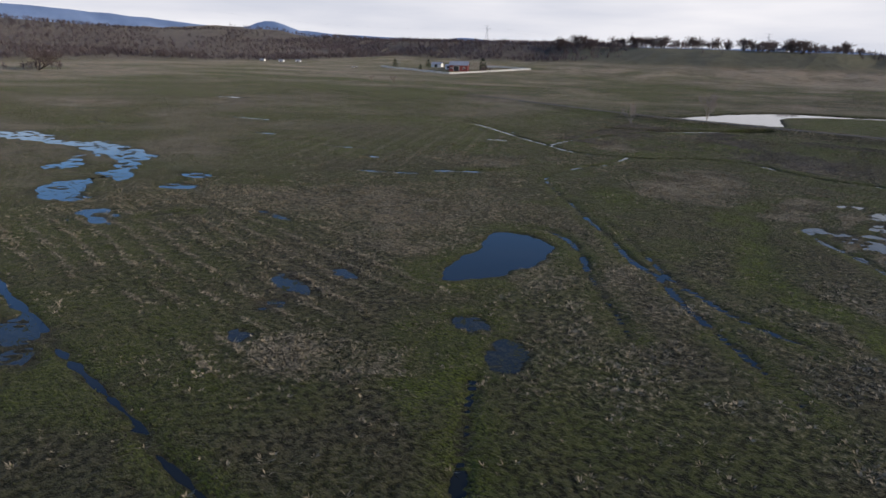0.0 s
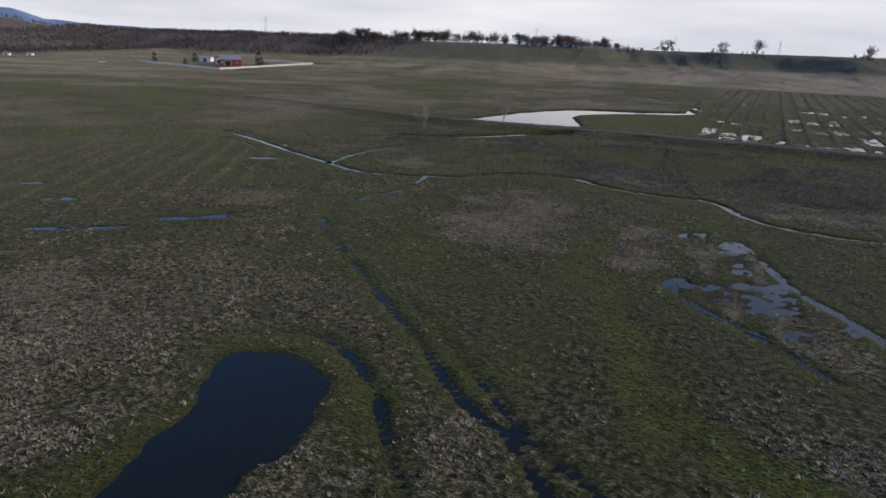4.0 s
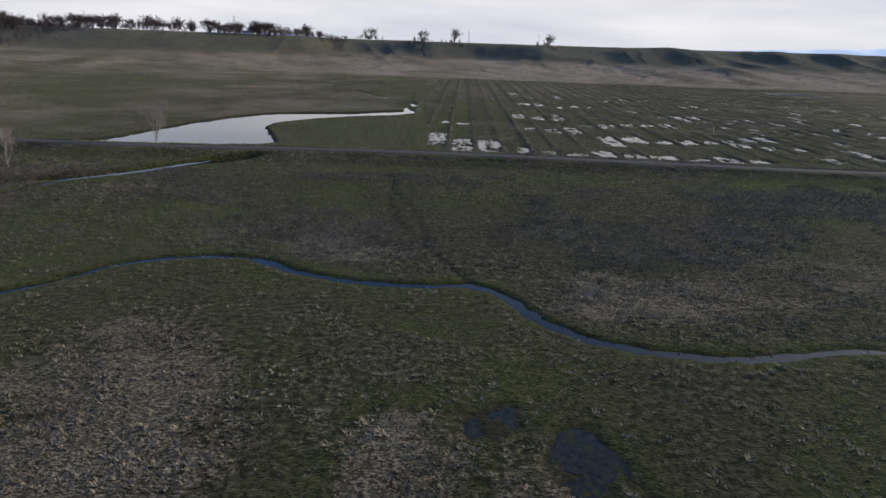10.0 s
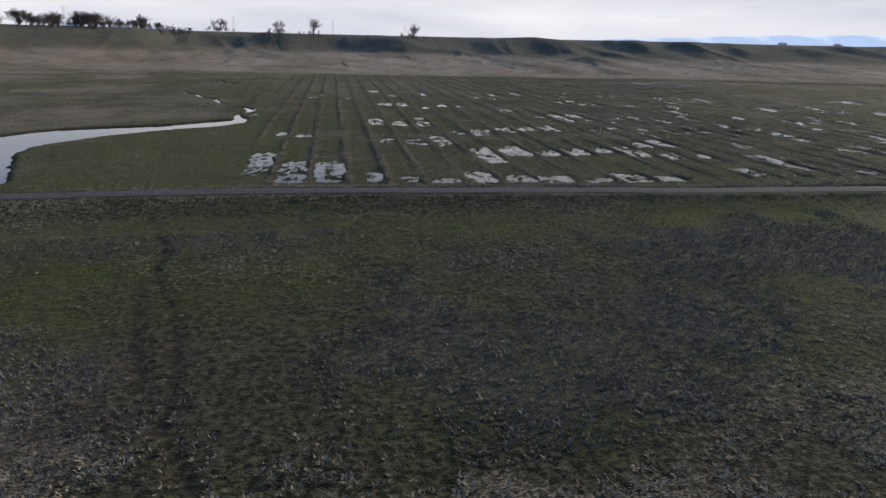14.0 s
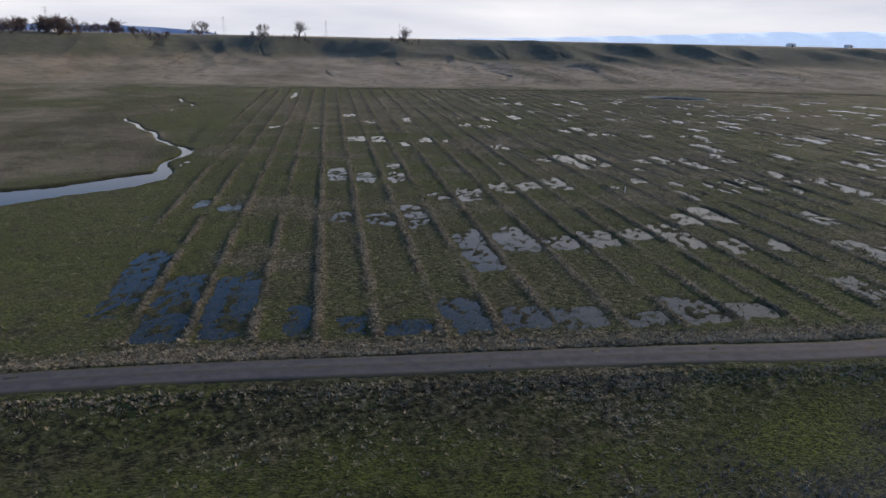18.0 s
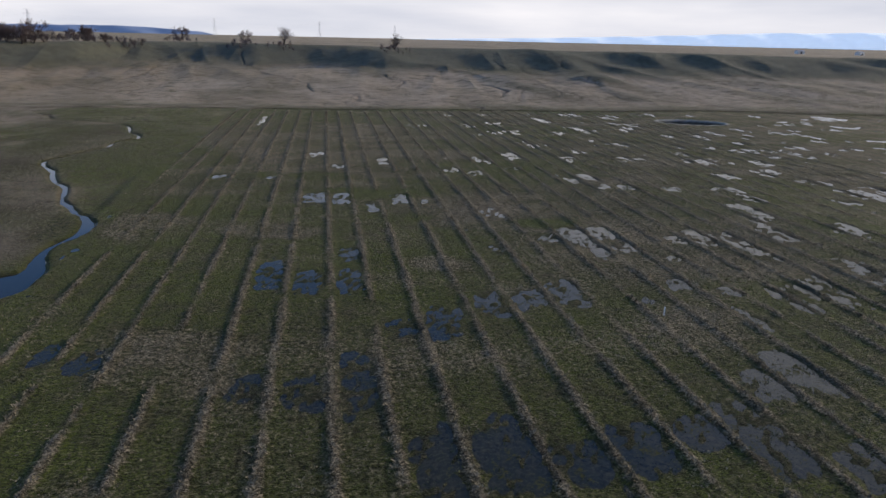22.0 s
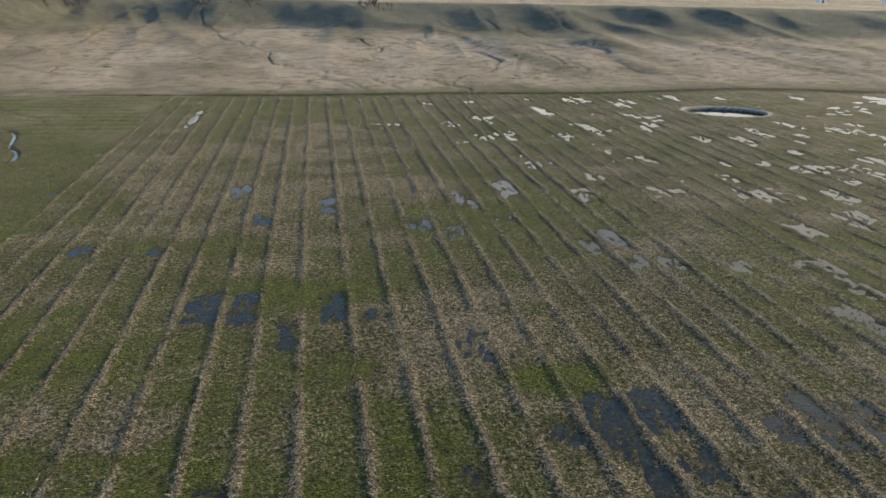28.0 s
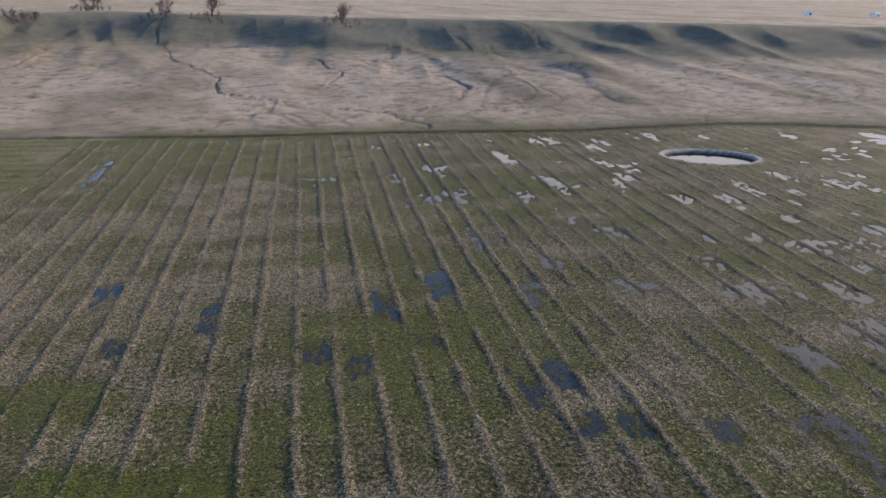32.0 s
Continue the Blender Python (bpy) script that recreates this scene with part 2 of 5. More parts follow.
BROOK = spline([(-9.5, 234, 5.0), (-8.2, 241, 3.0), (-9.6, 249, 0.9), (-9.2, 254, 0.6), (-7.4, 259, 1.2), (-7.2, 265, 1.9), (-9.3, 270.8, 0.9), (-12.4, 275.4, 0.7), (-14.6, 280, 0.9), (-17.5, 285.5, 0.6), (-20.8, 298, 0.8), (-25.4, 305.6, 0.7), (-29.2, 317, 0.9), (-33.6, 325, 0.7), (-35.4, 332, 0.6), (-32.6, 337, 0.5), (-29.4, 345.5, 0.6), (-25.8, 353, 0.4), (-25.4, 362, 0.6), (-20.8, 370, 0.5), (-22, 378, 0.7), (-26.2, 386, 0.5), (-29, 398, 0.6), (-33, 406, 0.4), (-43.4, 413.9, 0.5), (-61.3, 423.6, 0.5), (-68, 438, 1.0), (-75, 446, 1.2)], 1.0)
SPILL = spline([(-33, 152.5, 1.6), (-41, 147, 2.2), (-50, 139, 2.6), (-60, 133, 2.0), (-70, 129, 1.4)], 0.8)
FAR_DITCH = spline([(-140, 470, 1.2), (-60, 468, 1.4), (-20, 466, 1.2), (50, 456, 1.2), (108, 451.5, 1.3), (172, 443, 1.4), (245, 441.5, 1.8), (300, 424, 2.2), (420, 392, 2.4)], 2.0)
def kinked(line, seed):
    """A water-worn line: sharp small bends added to a smooth one."""
    out = line.copy()
    k = np.arange(len(line)) * 0.5
    for c in (0, 1):
        out[:, c] += 5.0 * (vnoise(k / 4, k * 0 + c, seed) - 0.5) + 1.5 * (vnoise(k / 1.1, k * 0 + c, seed + 1) - 0.5)
    return out


GULLIES = [
    spline([(-14, 760, 1.6), (-10, 724, 1.0), (14, 635, 0.9), (25, 607, 0.8), (37, 589, 0.8), (39, 556, 0.7), (55, 534, 0.7), (73, 518, 0.6), (88, 509, 0.6), (105, 496, 0.6), (114, 486, 0.6), (113, 476, 0.7), (118, 466, 1.0), (122, 458, 1.1), (117, 451, 0.9)], 2.0),
    spline([(86, 634, 0.8), (92, 619, 1.0), (97, 599, 1.1), (105, 586, 1.0), (95, 564, 0.6), (84, 548, 0.5)], 2.0),
    spline([(140, 640, 0.7), (133, 618, 0.8), (113, 598, 0.9), (105, 586, 1.0)], 2.0),
    spline([(146, 574, 0.6), (159, 562, 0.9), (162, 537, 1.5), (153, 520, 1.2), (143, 500, 1.0), (130, 491, 0.6), (120, 472, 0.6)], 2.0),
    spline([(244, 693, 1.2), (241, 633, 0.8), (241, 588, 0.8), (225, 556, 0.7), (192, 550, 0.8), (162, 537, 0.9)], 2.0),
    spline([(311, 611, 1.0), (298, 581, 0.9), (298, 560, 0.7), (306, 548, 0.7), (325, 542, 0.7), (330, 520, 0.6), (327, 499, 0.5)], 2.0),
    spline([(222, 498, 0.4), (233, 490, 0.6), (246, 476, 0.9), (241, 460, 0.8), (238, 449, 0.8)], 2.0),
    spline([(-119, 774, 1.8), (-84, 724, 1.3), (-71, 698, 1.2), (-71, 658, 0.9), (-72, 635, 0.7), (-82, 608, 0.6), (-90, 581, 0.5)], 2.0),
    spline([(351, 546, 0.6), (355, 527, 0.7), (353, 504, 0.6), (362, 488, 0.5)], 2.0),
    spline([(-53, 592, 0.5), (-61, 563, 0.5), (-61, 531, 0.4)], 2.0),
]
GULLIES = [kinked(g, 60 + rank) for rank, g in enumerate(GULLIES)]
TRAILS = [
    spline([(2.6, 94.5, 0.50), (-1.3, 104.9, 0.41), (-5.5, 115.8, 0.41), (-7.6, 128, 0.50), (-7.2, 137, 0.41), (-11, 149, 0.41)], 0.7),
    spline([(-2, 108, 0.33), (-3.6, 120, 0.41), (-6.4, 130, 0.33), (-9, 142, 0.33)], 0.7),
    spline([(-30, 60, 0.33), (-12, 47, 0.41), (2, 38, 0.33)], 0.7),
    kinked(spline([(-195, 196, 0.8), (-168, 232, 0.9), (-140, 258, 0.8), (-112, 300, 0.8)], 2.0), 81),
    kinked(spline([(-230, 330, 0.9), (-170, 345, 1.0), (-115, 352, 0.9), (-70, 345, 0.8)], 2.0), 83),
    kinked(spline([(-124, 170, 0.5), (-121, 196, 0.5), (-112, 226, 0.6), (-76, 222, 0.5)], 2.0), 85),
    kinked(spline([(-189, 413, 1.0), (-126, 455, 1.1), (-61, 449, 1.0), (-21, 409, 0.8)], 2.0), 87),
    kinked(spline([(-146, 259, 0.7), (-153, 315, 0.8), (-160, 402, 0.9), (-128, 447, 0.9)], 2.0), 89),
    kinked(spline([(-106, 580, 0.9), (-39, 524, 0.9), (7, 509, 0.8)], 2.0), 91),
    kinked(spline([(-55, 288, 0.4), (-46, 297, 0.4), (-29, 291, 0.4), (-15, 280, 0.4)], 2.0), 93),
]
SEEP = spline([(-5, 50, 2.0), (-4, 44.8, 2.2), (-1.1, 35.6, 2.0), (1.1, 28.6, 2.4), (4.6, 24.2, 3.0), (8.5, 21.2, 3.0), (11.7, 20.1, 2.6), (16, 15.5, 2.6), (24, 8, 2.4)], 1.0)
# shallow flooded hollows in the meadow: x, y, half length, half width, turn
HOLLOWS = [(2.0, 71.7, 1.3, 2.0, 112), (6.9, 68.0, 2.8, 1.5, 92), (7.2, 61.9, 1.4, 1.3, 98), (2.0, 51.2, 1.9, 1.7, 101), (5.2, 51.3, 3.1, 1.4, 92), (7.6, 58.9, 1.3, 1.1, 91), (8.5, 54.1, 1.0, 1.5, 91), (8.9, 49.2, 2.5, 1.4, 94), (11.2, 52.8, 2.7, 1.3, 92), (11.8, 48.3, 1.0, 1.1, 98),
           (16.1, 45.9, 0.9, 1.1, 156), (12.0, 43.2, 1.1, 1.3, 100), (-29.1, -10.3, 2.9, 1.4, 166), (-26.4, -14.1, 1.1, 1.1, 160), (-22.7, -19.2, 1.1, 0.8, 149), (-11.2, -4.7, 1.7, 1.2, 156), (-5.6, -7.2, 2.5, 1.4, 126), (-28.0, -4.3, 1.7, 1.0, 162), (-34.0, -31.6, 4.5, 1.5, 165)]
HOLLOWS_WEST = [(-75.5, 2.6, 3.4, 1.6, 30), (-82.5, 8.8, 2.6, 1.6, 10), (-64, 36, 5, 0.6, 35), (-150, 62, 6, 0.7, 20), (-121, 47, 3, 0.7, 20), (-91, 49, 4.0, 0.6, 30), (-79, 44.7, 1.8, 1.0, 0), (-56, 46.5, 4.5, 0.8, 40), (-52, 3.3, 3.6, 0.7, 0),
                (-215, 95, 7, 2, 20), (-78, 86, 3.5, 0.8, 20)]
# standing water between the field's ridges: x, y, half width, half length
RUTS += [spline(p, 0.8) for p in ([(-112, 117, 0.5), (-96, 108.5, 0.8), (-82, 101, 0.4)], [(-104, 104, 0.3), (-92, 99, 0.6), (-84, 94.5, 0.3)])]
# wet strips in the plot west of the field, and crescents of water in the western pasture
RUTS += [spline(p, 0.8) for p in (
    [(-15, 418.5, 0.4), (-7, 417, 0.7), (-1, 415.5, 0.5)], [(-26, 428, 0.3), (-16, 426.4, 0.4), (-9, 425.6, 0.3)], [(-31, 420, 0.4), (-26, 419.4, 0.3)], [(-24, 409, 0.4), (-16, 408, 0.3)],
    [(-185, 39.5, 0.3), (-179.3, 30.2, 0.5), (-171, 25.6, 0.9), (-162, 25.8, 0.7), (-156, 32, 0.3)], [(-168, 33, 0.3), (-173, 36.4, 0.8), (-181, 47, 0.3)], [(-131, 9.3, 0.3), (-128, 15, 0.5), (-125, 23, 0.3)],
    [(-199, 95, 0.3), (-190, 91, 0.9), (-182.8, 85.2, 0.5)], [(-84.5, 8.5, 0.3), (-80, 4.6, 0.6), (-77, 0.5, 0.6)], [(-62, -9, 0.5), (-61.5, -6, 0.9), (-60.5, -3, 0.4)], [(-75, 11, 0.2), (-72, 13, 0.5), (-68, 15.5, 0.2)], [(-115, 31, 0.3), (-113, 36, 1.0), (-114, 40, 0.3)])]
# flooded grass in the west: closed outlines
FLOODS = [spline(p, 1.0, True) for p in (
    [(-166, -3), (-157, 1), (-154, 6), (-134, 6.5), (-129, 10.7), (-114, 12.8), (-104, 11), (-98, 5.6), (-87, -0.6), (-86, -3.4), (-94, -2.6), (-98.5, 1), (-108, 4.5), (-120, 3.6), (-128, 3), (-141, 0), (-148, -5.5)],
    [(-106, -9.5), (-108, -3), (-114, 1.5), (-109, 0.4), (-103, -2), (-101, -6.5)], [(-86, -16), (-90, -11), (-91, -5), (-86, -6.5), (-81, -9.5), (-75, -11.6), (-78, -15)], [(-70, -14.6), (-69, -11.8), (-63.5, -12), (-62.6, -14.6)])]
# strip coordinate across the ridges, y, half width, half length
POOLS = [(-1.2, 179.1, 2.2, 9.4), (4.6, 171.7, 2.4, 7.8), (10.2, 171.0, 2.4, 7.2), (17.2, 165.4, 1.2, 3.6), (22.2, 163.8, 1.5, 1.9), (27.4, 162.2, 2.3, 1.7), (33.1, 164.3, 2.3, 4.0), (38.5, 162.5, 2.5, 2.7), (44.6, 161.4, 2.7, 2.5), (50.6, 159.8, 2.4, 1.5),
         (56.6, 161.2, 2.3, 3.1), (62.2, 159.9, 2.4, 1.9), (39.0, 183.8, 2.0, 7.4), (45.1, 186.7, 2.7, 5.0), (51.1, 184.7, 2.3, 2.9), (56.6, 185.7, 2.3, 3.3), (62.9, 186.7, 2.3, 2.8), (68.1, 184.3, 2.4, 4.2), (74.4, 179.2, 1.9, 2.5), (80.0, 177.9, 1.6, 1.7)]
POOLS_MID = [(74.6, 192.9, 2.2, 2.9), (80.3, 193.2, 2.3, 5.1), (22.0, 201.4, 1.5, 2.8), (27.8, 200.9, 2.0, 3.3), (33.2, 201.8, 1.7, 5.9), (22.0, 234.0, 1.9, 5.8), (27.7, 230.5, 2.3, 3.8), (33.4, 229.8, 1.7, 4.4), (33.8, 241.2, 1.7, 3.2), (39.4, 212.8, 2.0, 2.6), (44.4, 213.5, 2.4, 3.9),
             (51.3, 217.9, 2.0, 3.6), (57.2, 218.4, 2.4, 3.1), (62.9, 219.7, 2.2, 5.2), (0.0, 212.5, 1.1, 2.2), (4.6, 210.3, 1.4, 2.7), (27.6, 279.7, 2.4, 5.1), (33.4, 278.6, 2.1, 4.1), (39.4, 270.9, 1.0, 4.5), (45.6, 276.8, 2.2, 4.6), (50.6, 273.5, 1.7, 1.9)]
POOLS_RIGHT = [(27.4, 332.9, 1.9, 4.6), (33.2, 314.6, 1.4, 2.7), (46.0, 322.1, 1.3, 5.2), (4.7, 305.2, 1.5, 2.3), (16.6, 302.8, 1.2, 2.2), (74.6, 319.4, 2.1, 5.3), (62.6, 307.3, 2.0, 3.0), (68.8, 301.5, 1.7, 2.8), (96.4, 293.8, 2.0, 4.4), (91.0, 289.9, 1.3, 2.9), (96.4, 282.6, 2.0, 2.5),
               (102.0, 280.8, 2.1, 2.3), (79.2, 245.9, 2.4, 3.4), (73.6, 244.8, 2.7, 5.0), (75.0, 236.7, 1.6, 4.2), (80.4, 237.0, 2.1, 2.6), (96.6, 239.7, 1.7, 5.2), (101.8, 237.1, 1.7, 4.6), (91.4, 239.9, 1.3, 2.0), (58.0, 239.2, 1.0, 2.8)]
POOLS_FAR = [(112.4, 277.1, 1.8, 2.3), (122.3, 275.1, 1.5, 1.9), (125.4, 269.7, 2.5, 6.5), (151.9, 294.0, 2.3, 3.2), (27.4, 228.7, 2.3, 3.0), (43.8, 211.6, 2.3, 2.5), (80.2, 219.9, 2.0, 1.7), (86.0, 216.0, 1.7, 1.5), (137.6, 312.4, 2.4, 3.3), (143.3, 310.5, 2.6, 2.6), (166.7, 326.0, 4.0, 3.6),
             (189.9, 329.8, 3.3, 3.8), (93.1, 374.0, 2.8, 3.2), (86.9, 394.0, 2.4, 4.2), (98.7, 401.8, 4.0, 3.5), (117.0, 370.0, 2.9, 4.2), (128.5, 380.0, 3.0, 6.5), (97.6, 342.9, 1.8, 3.8), (126.9, 343.8, 2.2, 2.2), (120.7, 315.1, 2.0, 1.7), (4.9, 415, 1.0, 12), (109, 330, 1.6, 3)]
POOLS_EAST = [(91.2, 176.0, 2.6, 3.4), (93.1, 170.4, 2.6, 6.0), (79.2, 162.9, 1.9, 3.8), (96.8, 188.9, 2.1, 3.0), (81.3, 178.3, 1.3, 2.4), (78.2, 195.3, 2.1, 3.5), (81.2, 192.6, 1.8, 3.2), (129.2, 241.0, 2.6, 4.8), (157.0, 265.5, 2.6, 5.7), (140.9, 229.0, 2.6, 4.3), (128.0, 240.3, 2.6, 3.4), (102.4, 233.5, 1.7, 6.2), (97.4, 240.9, 2.1, 4.5), (98.9, 213.2, 2.6, 4.0), (93.4, 212.0, 1.7, 4.2), (113.2, 222.2, 2.4, 3.4), (96.2, 189.9, 2.3, 3.4), (154.9, 264.3, 2.6, 6.6), (149.3, 292.7, 2.6, 4.3), (154.7, 278.9, 2.6, 3.5)]


def field_u(x, y):
    return x - SHEAR * (y - 165)


RIDGE_U = [-9.4, -3.7, 1.9, 7.5, 13.2, 18.9, 24.4, 30.5, 35.8, 41.4, 48.2, 54.0, 60.0, 65.5, 71.1, 76.9, 82.4, 87.8, 93.6, 98.6, 104.0, 109.2]
rng = np.random.default_rng(4)
while RIDGE_U[-1] < 420:
    RIDGE_U.append(RIDGE_U[-1] + 5.65 + float(rng.uniform(-0.25, 0.25)))
ridge_u = np.array(RIDGE_U)


def far_edge(x):
    return np.interp(x, [-30, 50, 108, 172, 245, 300, 420], [466, 452, 448, 440, 438, 421, 388])


def field_mask(x, y):
    """1 inside the ridged field."""
    d = y - np.interp(x, road_x, road_y)
    return smooth(-0.5, 1.5, x - np.interp(y, [160, 255, 440], [-2.0, -4.5, 2.0])) * smooth(4.5, 7.0, d) * (1 - smooth(-3, 0, y - far_edge(x)))


def ridge_distance(x, y):
    u = field_u(x, y) + 0.35 * (vnoise(x / 9, y / 9, 31) - 0.5)
    k = np.clip(np.searchsorted(ridge_u, u), 1, len(ridge_u) - 1)
    return np.where(u - ridge_u[k - 1] < ridge_u[k] - u, u - ridge_u[k - 1], u - ridge_u[k])


# spurs of the bluff: line, height, half width
SPURS = [(spline([(215, 735, 2), (232, 690, 2), (246, 640, 2), (246, 600, 2), (236, 565, 2)], 6.0), 7.5, 15), (spline([(345, 720, 2), (332, 680, 2), (326, 650, 2)], 6.0), 6, 12), (spline([(402, 705, 2), (378, 650, 2), (372, 595, 2)], 6.0), 6, 13), (spline([(462, 650, 2), (472, 600, 2)], 6.0), 5, 12),
         (spline([(-155, 770, 2), (-125, 715, 2), (-105, 680, 2)], 6.0), 6, 24), (spline([(0, 790, 2), (-6, 720, 2)], 6.0), 4, 14), (spline([(128, 745, 2), (100, 685, 2)], 6.0), 5, 14), (spline([(346, 552, 2), (356, 531, 2), (354, 497, 2)], 6.0), 2.2, 11),
         (spline([(228, 560, 2), (266, 544, 2), (298, 521, 2)], 6.0), 2.6, 12), (spline([(40, 640, 2), (60, 600, 2), (70, 560, 2)], 6.0), 2.4, 18), (spline([(180, 640, 2), (176, 590, 2), (190, 520, 2)], 6.0), 2.4, 14), (spline([(290, 620, 2), (276, 590, 2), (262, 500, 2)], 6.0), 2.2, 13)]


def broad(x, y):
    """The land without streams, pools and ridges."""
    d = y - np.interp(x, road_x, road_y)
    south = 1.5 * smooth(104, 152, y) + 0.5 * smooth(60, 220, np.abs(x + 20)) * smooth(40, 140, y)
    z = south + (FIELD - south) * smooth(-9.5, -2.4, d)
    z = z + 0.2 * smooth(-3.6, -2.2, d) * (1 - smooth(2.4, 4.2, d)) * smooth(-190, -130, x)
    r = y - np.interp(x, rim_x, rim_y)
    warp = 42 * (fbm(x, y, 160, 2, 7) - 0.5)
    fold = 1 - np.abs(2 * fbm(x + 0.25 * y + 0.4 * warp, 0.24 * y, 58, 2, 11) - 1)
    small = 1 - np.abs(2 * fbm(x - 0.15 * y, 0.3 * y, 24, 2, 15) - 1)
    q = r + warp + 30 * (fold - 0.72) * (1 - smooth(-20, 30, r))
    foot = 8.5 * smooth(-300, -70, q) * (0.8 + 0.4 * fbm(x, y, 120, 2, 5))
    relief = smooth(-250, -120, r) * (1 - smooth(-30, 15, r))
    hump = relief * (2.6 * (fold - 0.7) + 1.3 * (small - 0.7) + 0.5 * (fbm(x, y, 11, 3, 17) - 0.5)) + 0.9 * (small - 0.7) * smooth(-330, -230, r) * (1 - smooth(-60, -10, r))
    scarp = (25 - foot) * smooth(-100, 4, q)
    shape = x.shape
    fade = 1 - smooth(-34, 2, r)
    for line, high, wide in SPURS:
        d = line_distance(x.ravel(), y.ravel(), line, 3 * wide).reshape(shape) + 7 * (vnoise(x / 19, y / 19, 19) - 0.5)
        hump = hump + 0.42 * fade * high * np.exp(-(np.maximum(d, 0) / wide) ** 2)
    top = 3 * smooth(0, 900, r) * (fbm(x, y, 500, 2, 9) - 0.3)
    west = np.interp(y, [100, 500], [46, 30]) * smooth(540, 1050, -x - 0.25 * np.abs(y - 150)) * (1 - smooth(-60, 40, r))
    return z + foot + hump + scarp + top + west


def pool_depth(x, y, pools, ragged, turned=False):
    """0 outside, about 1 in the middle of the listed pools, with an uneven edge."""
    out = np.zeros(x.shape)
    for p in pools:
        reach = 1.9 * max(p[2], p[3])
        near = np.nonzero((np.abs(x - p[0]) < reach) & (np.abs(y - p[1]) < reach))[0]
        px, py = x[near] - p[0], y[near] - p[1]
        if turned:
            c, s = math.cos(radians(p[4])), math.sin(radians(p[4]))
            px, py = c * px + s * py, c * py - s * px
        q = ((px / p[2]) ** 4 + (py / p[3]) ** 4) ** 0.25 + ragged * (fbm(x[near], y[near], 2.6, 3, 41) - 0.5)
        out[near] = np.maximum(out[near], 1 - smooth(0.70, 1.30, q))
    return out


def strip_depth(x, y, pools, ragged):
    """0 outside, 1 inside long pools that fill a strip between two ridges."""
    out = np.zeros(x.shape)
    across = field_u(x, y)
    for p in pools:
        near = np.nonzero((np.abs(across - p[0]) < 2 * p[2] + 2) & (np.abs(y - p[1]) < 2 * p[3] + 2))[0]
        du, dy = np.abs(across[near] - p[0]) / p[2], np.abs(y[near] - p[1]) / p[3]
        q = (du ** 4 + dy ** 4) ** 0.25 + ragged * (fbm(x[near], y[near], 2.6, 3, 41) - 0.5)
        out[near] = np.maximum(out[near], 1 - smooth(0.80, 1.25, q))
    return out


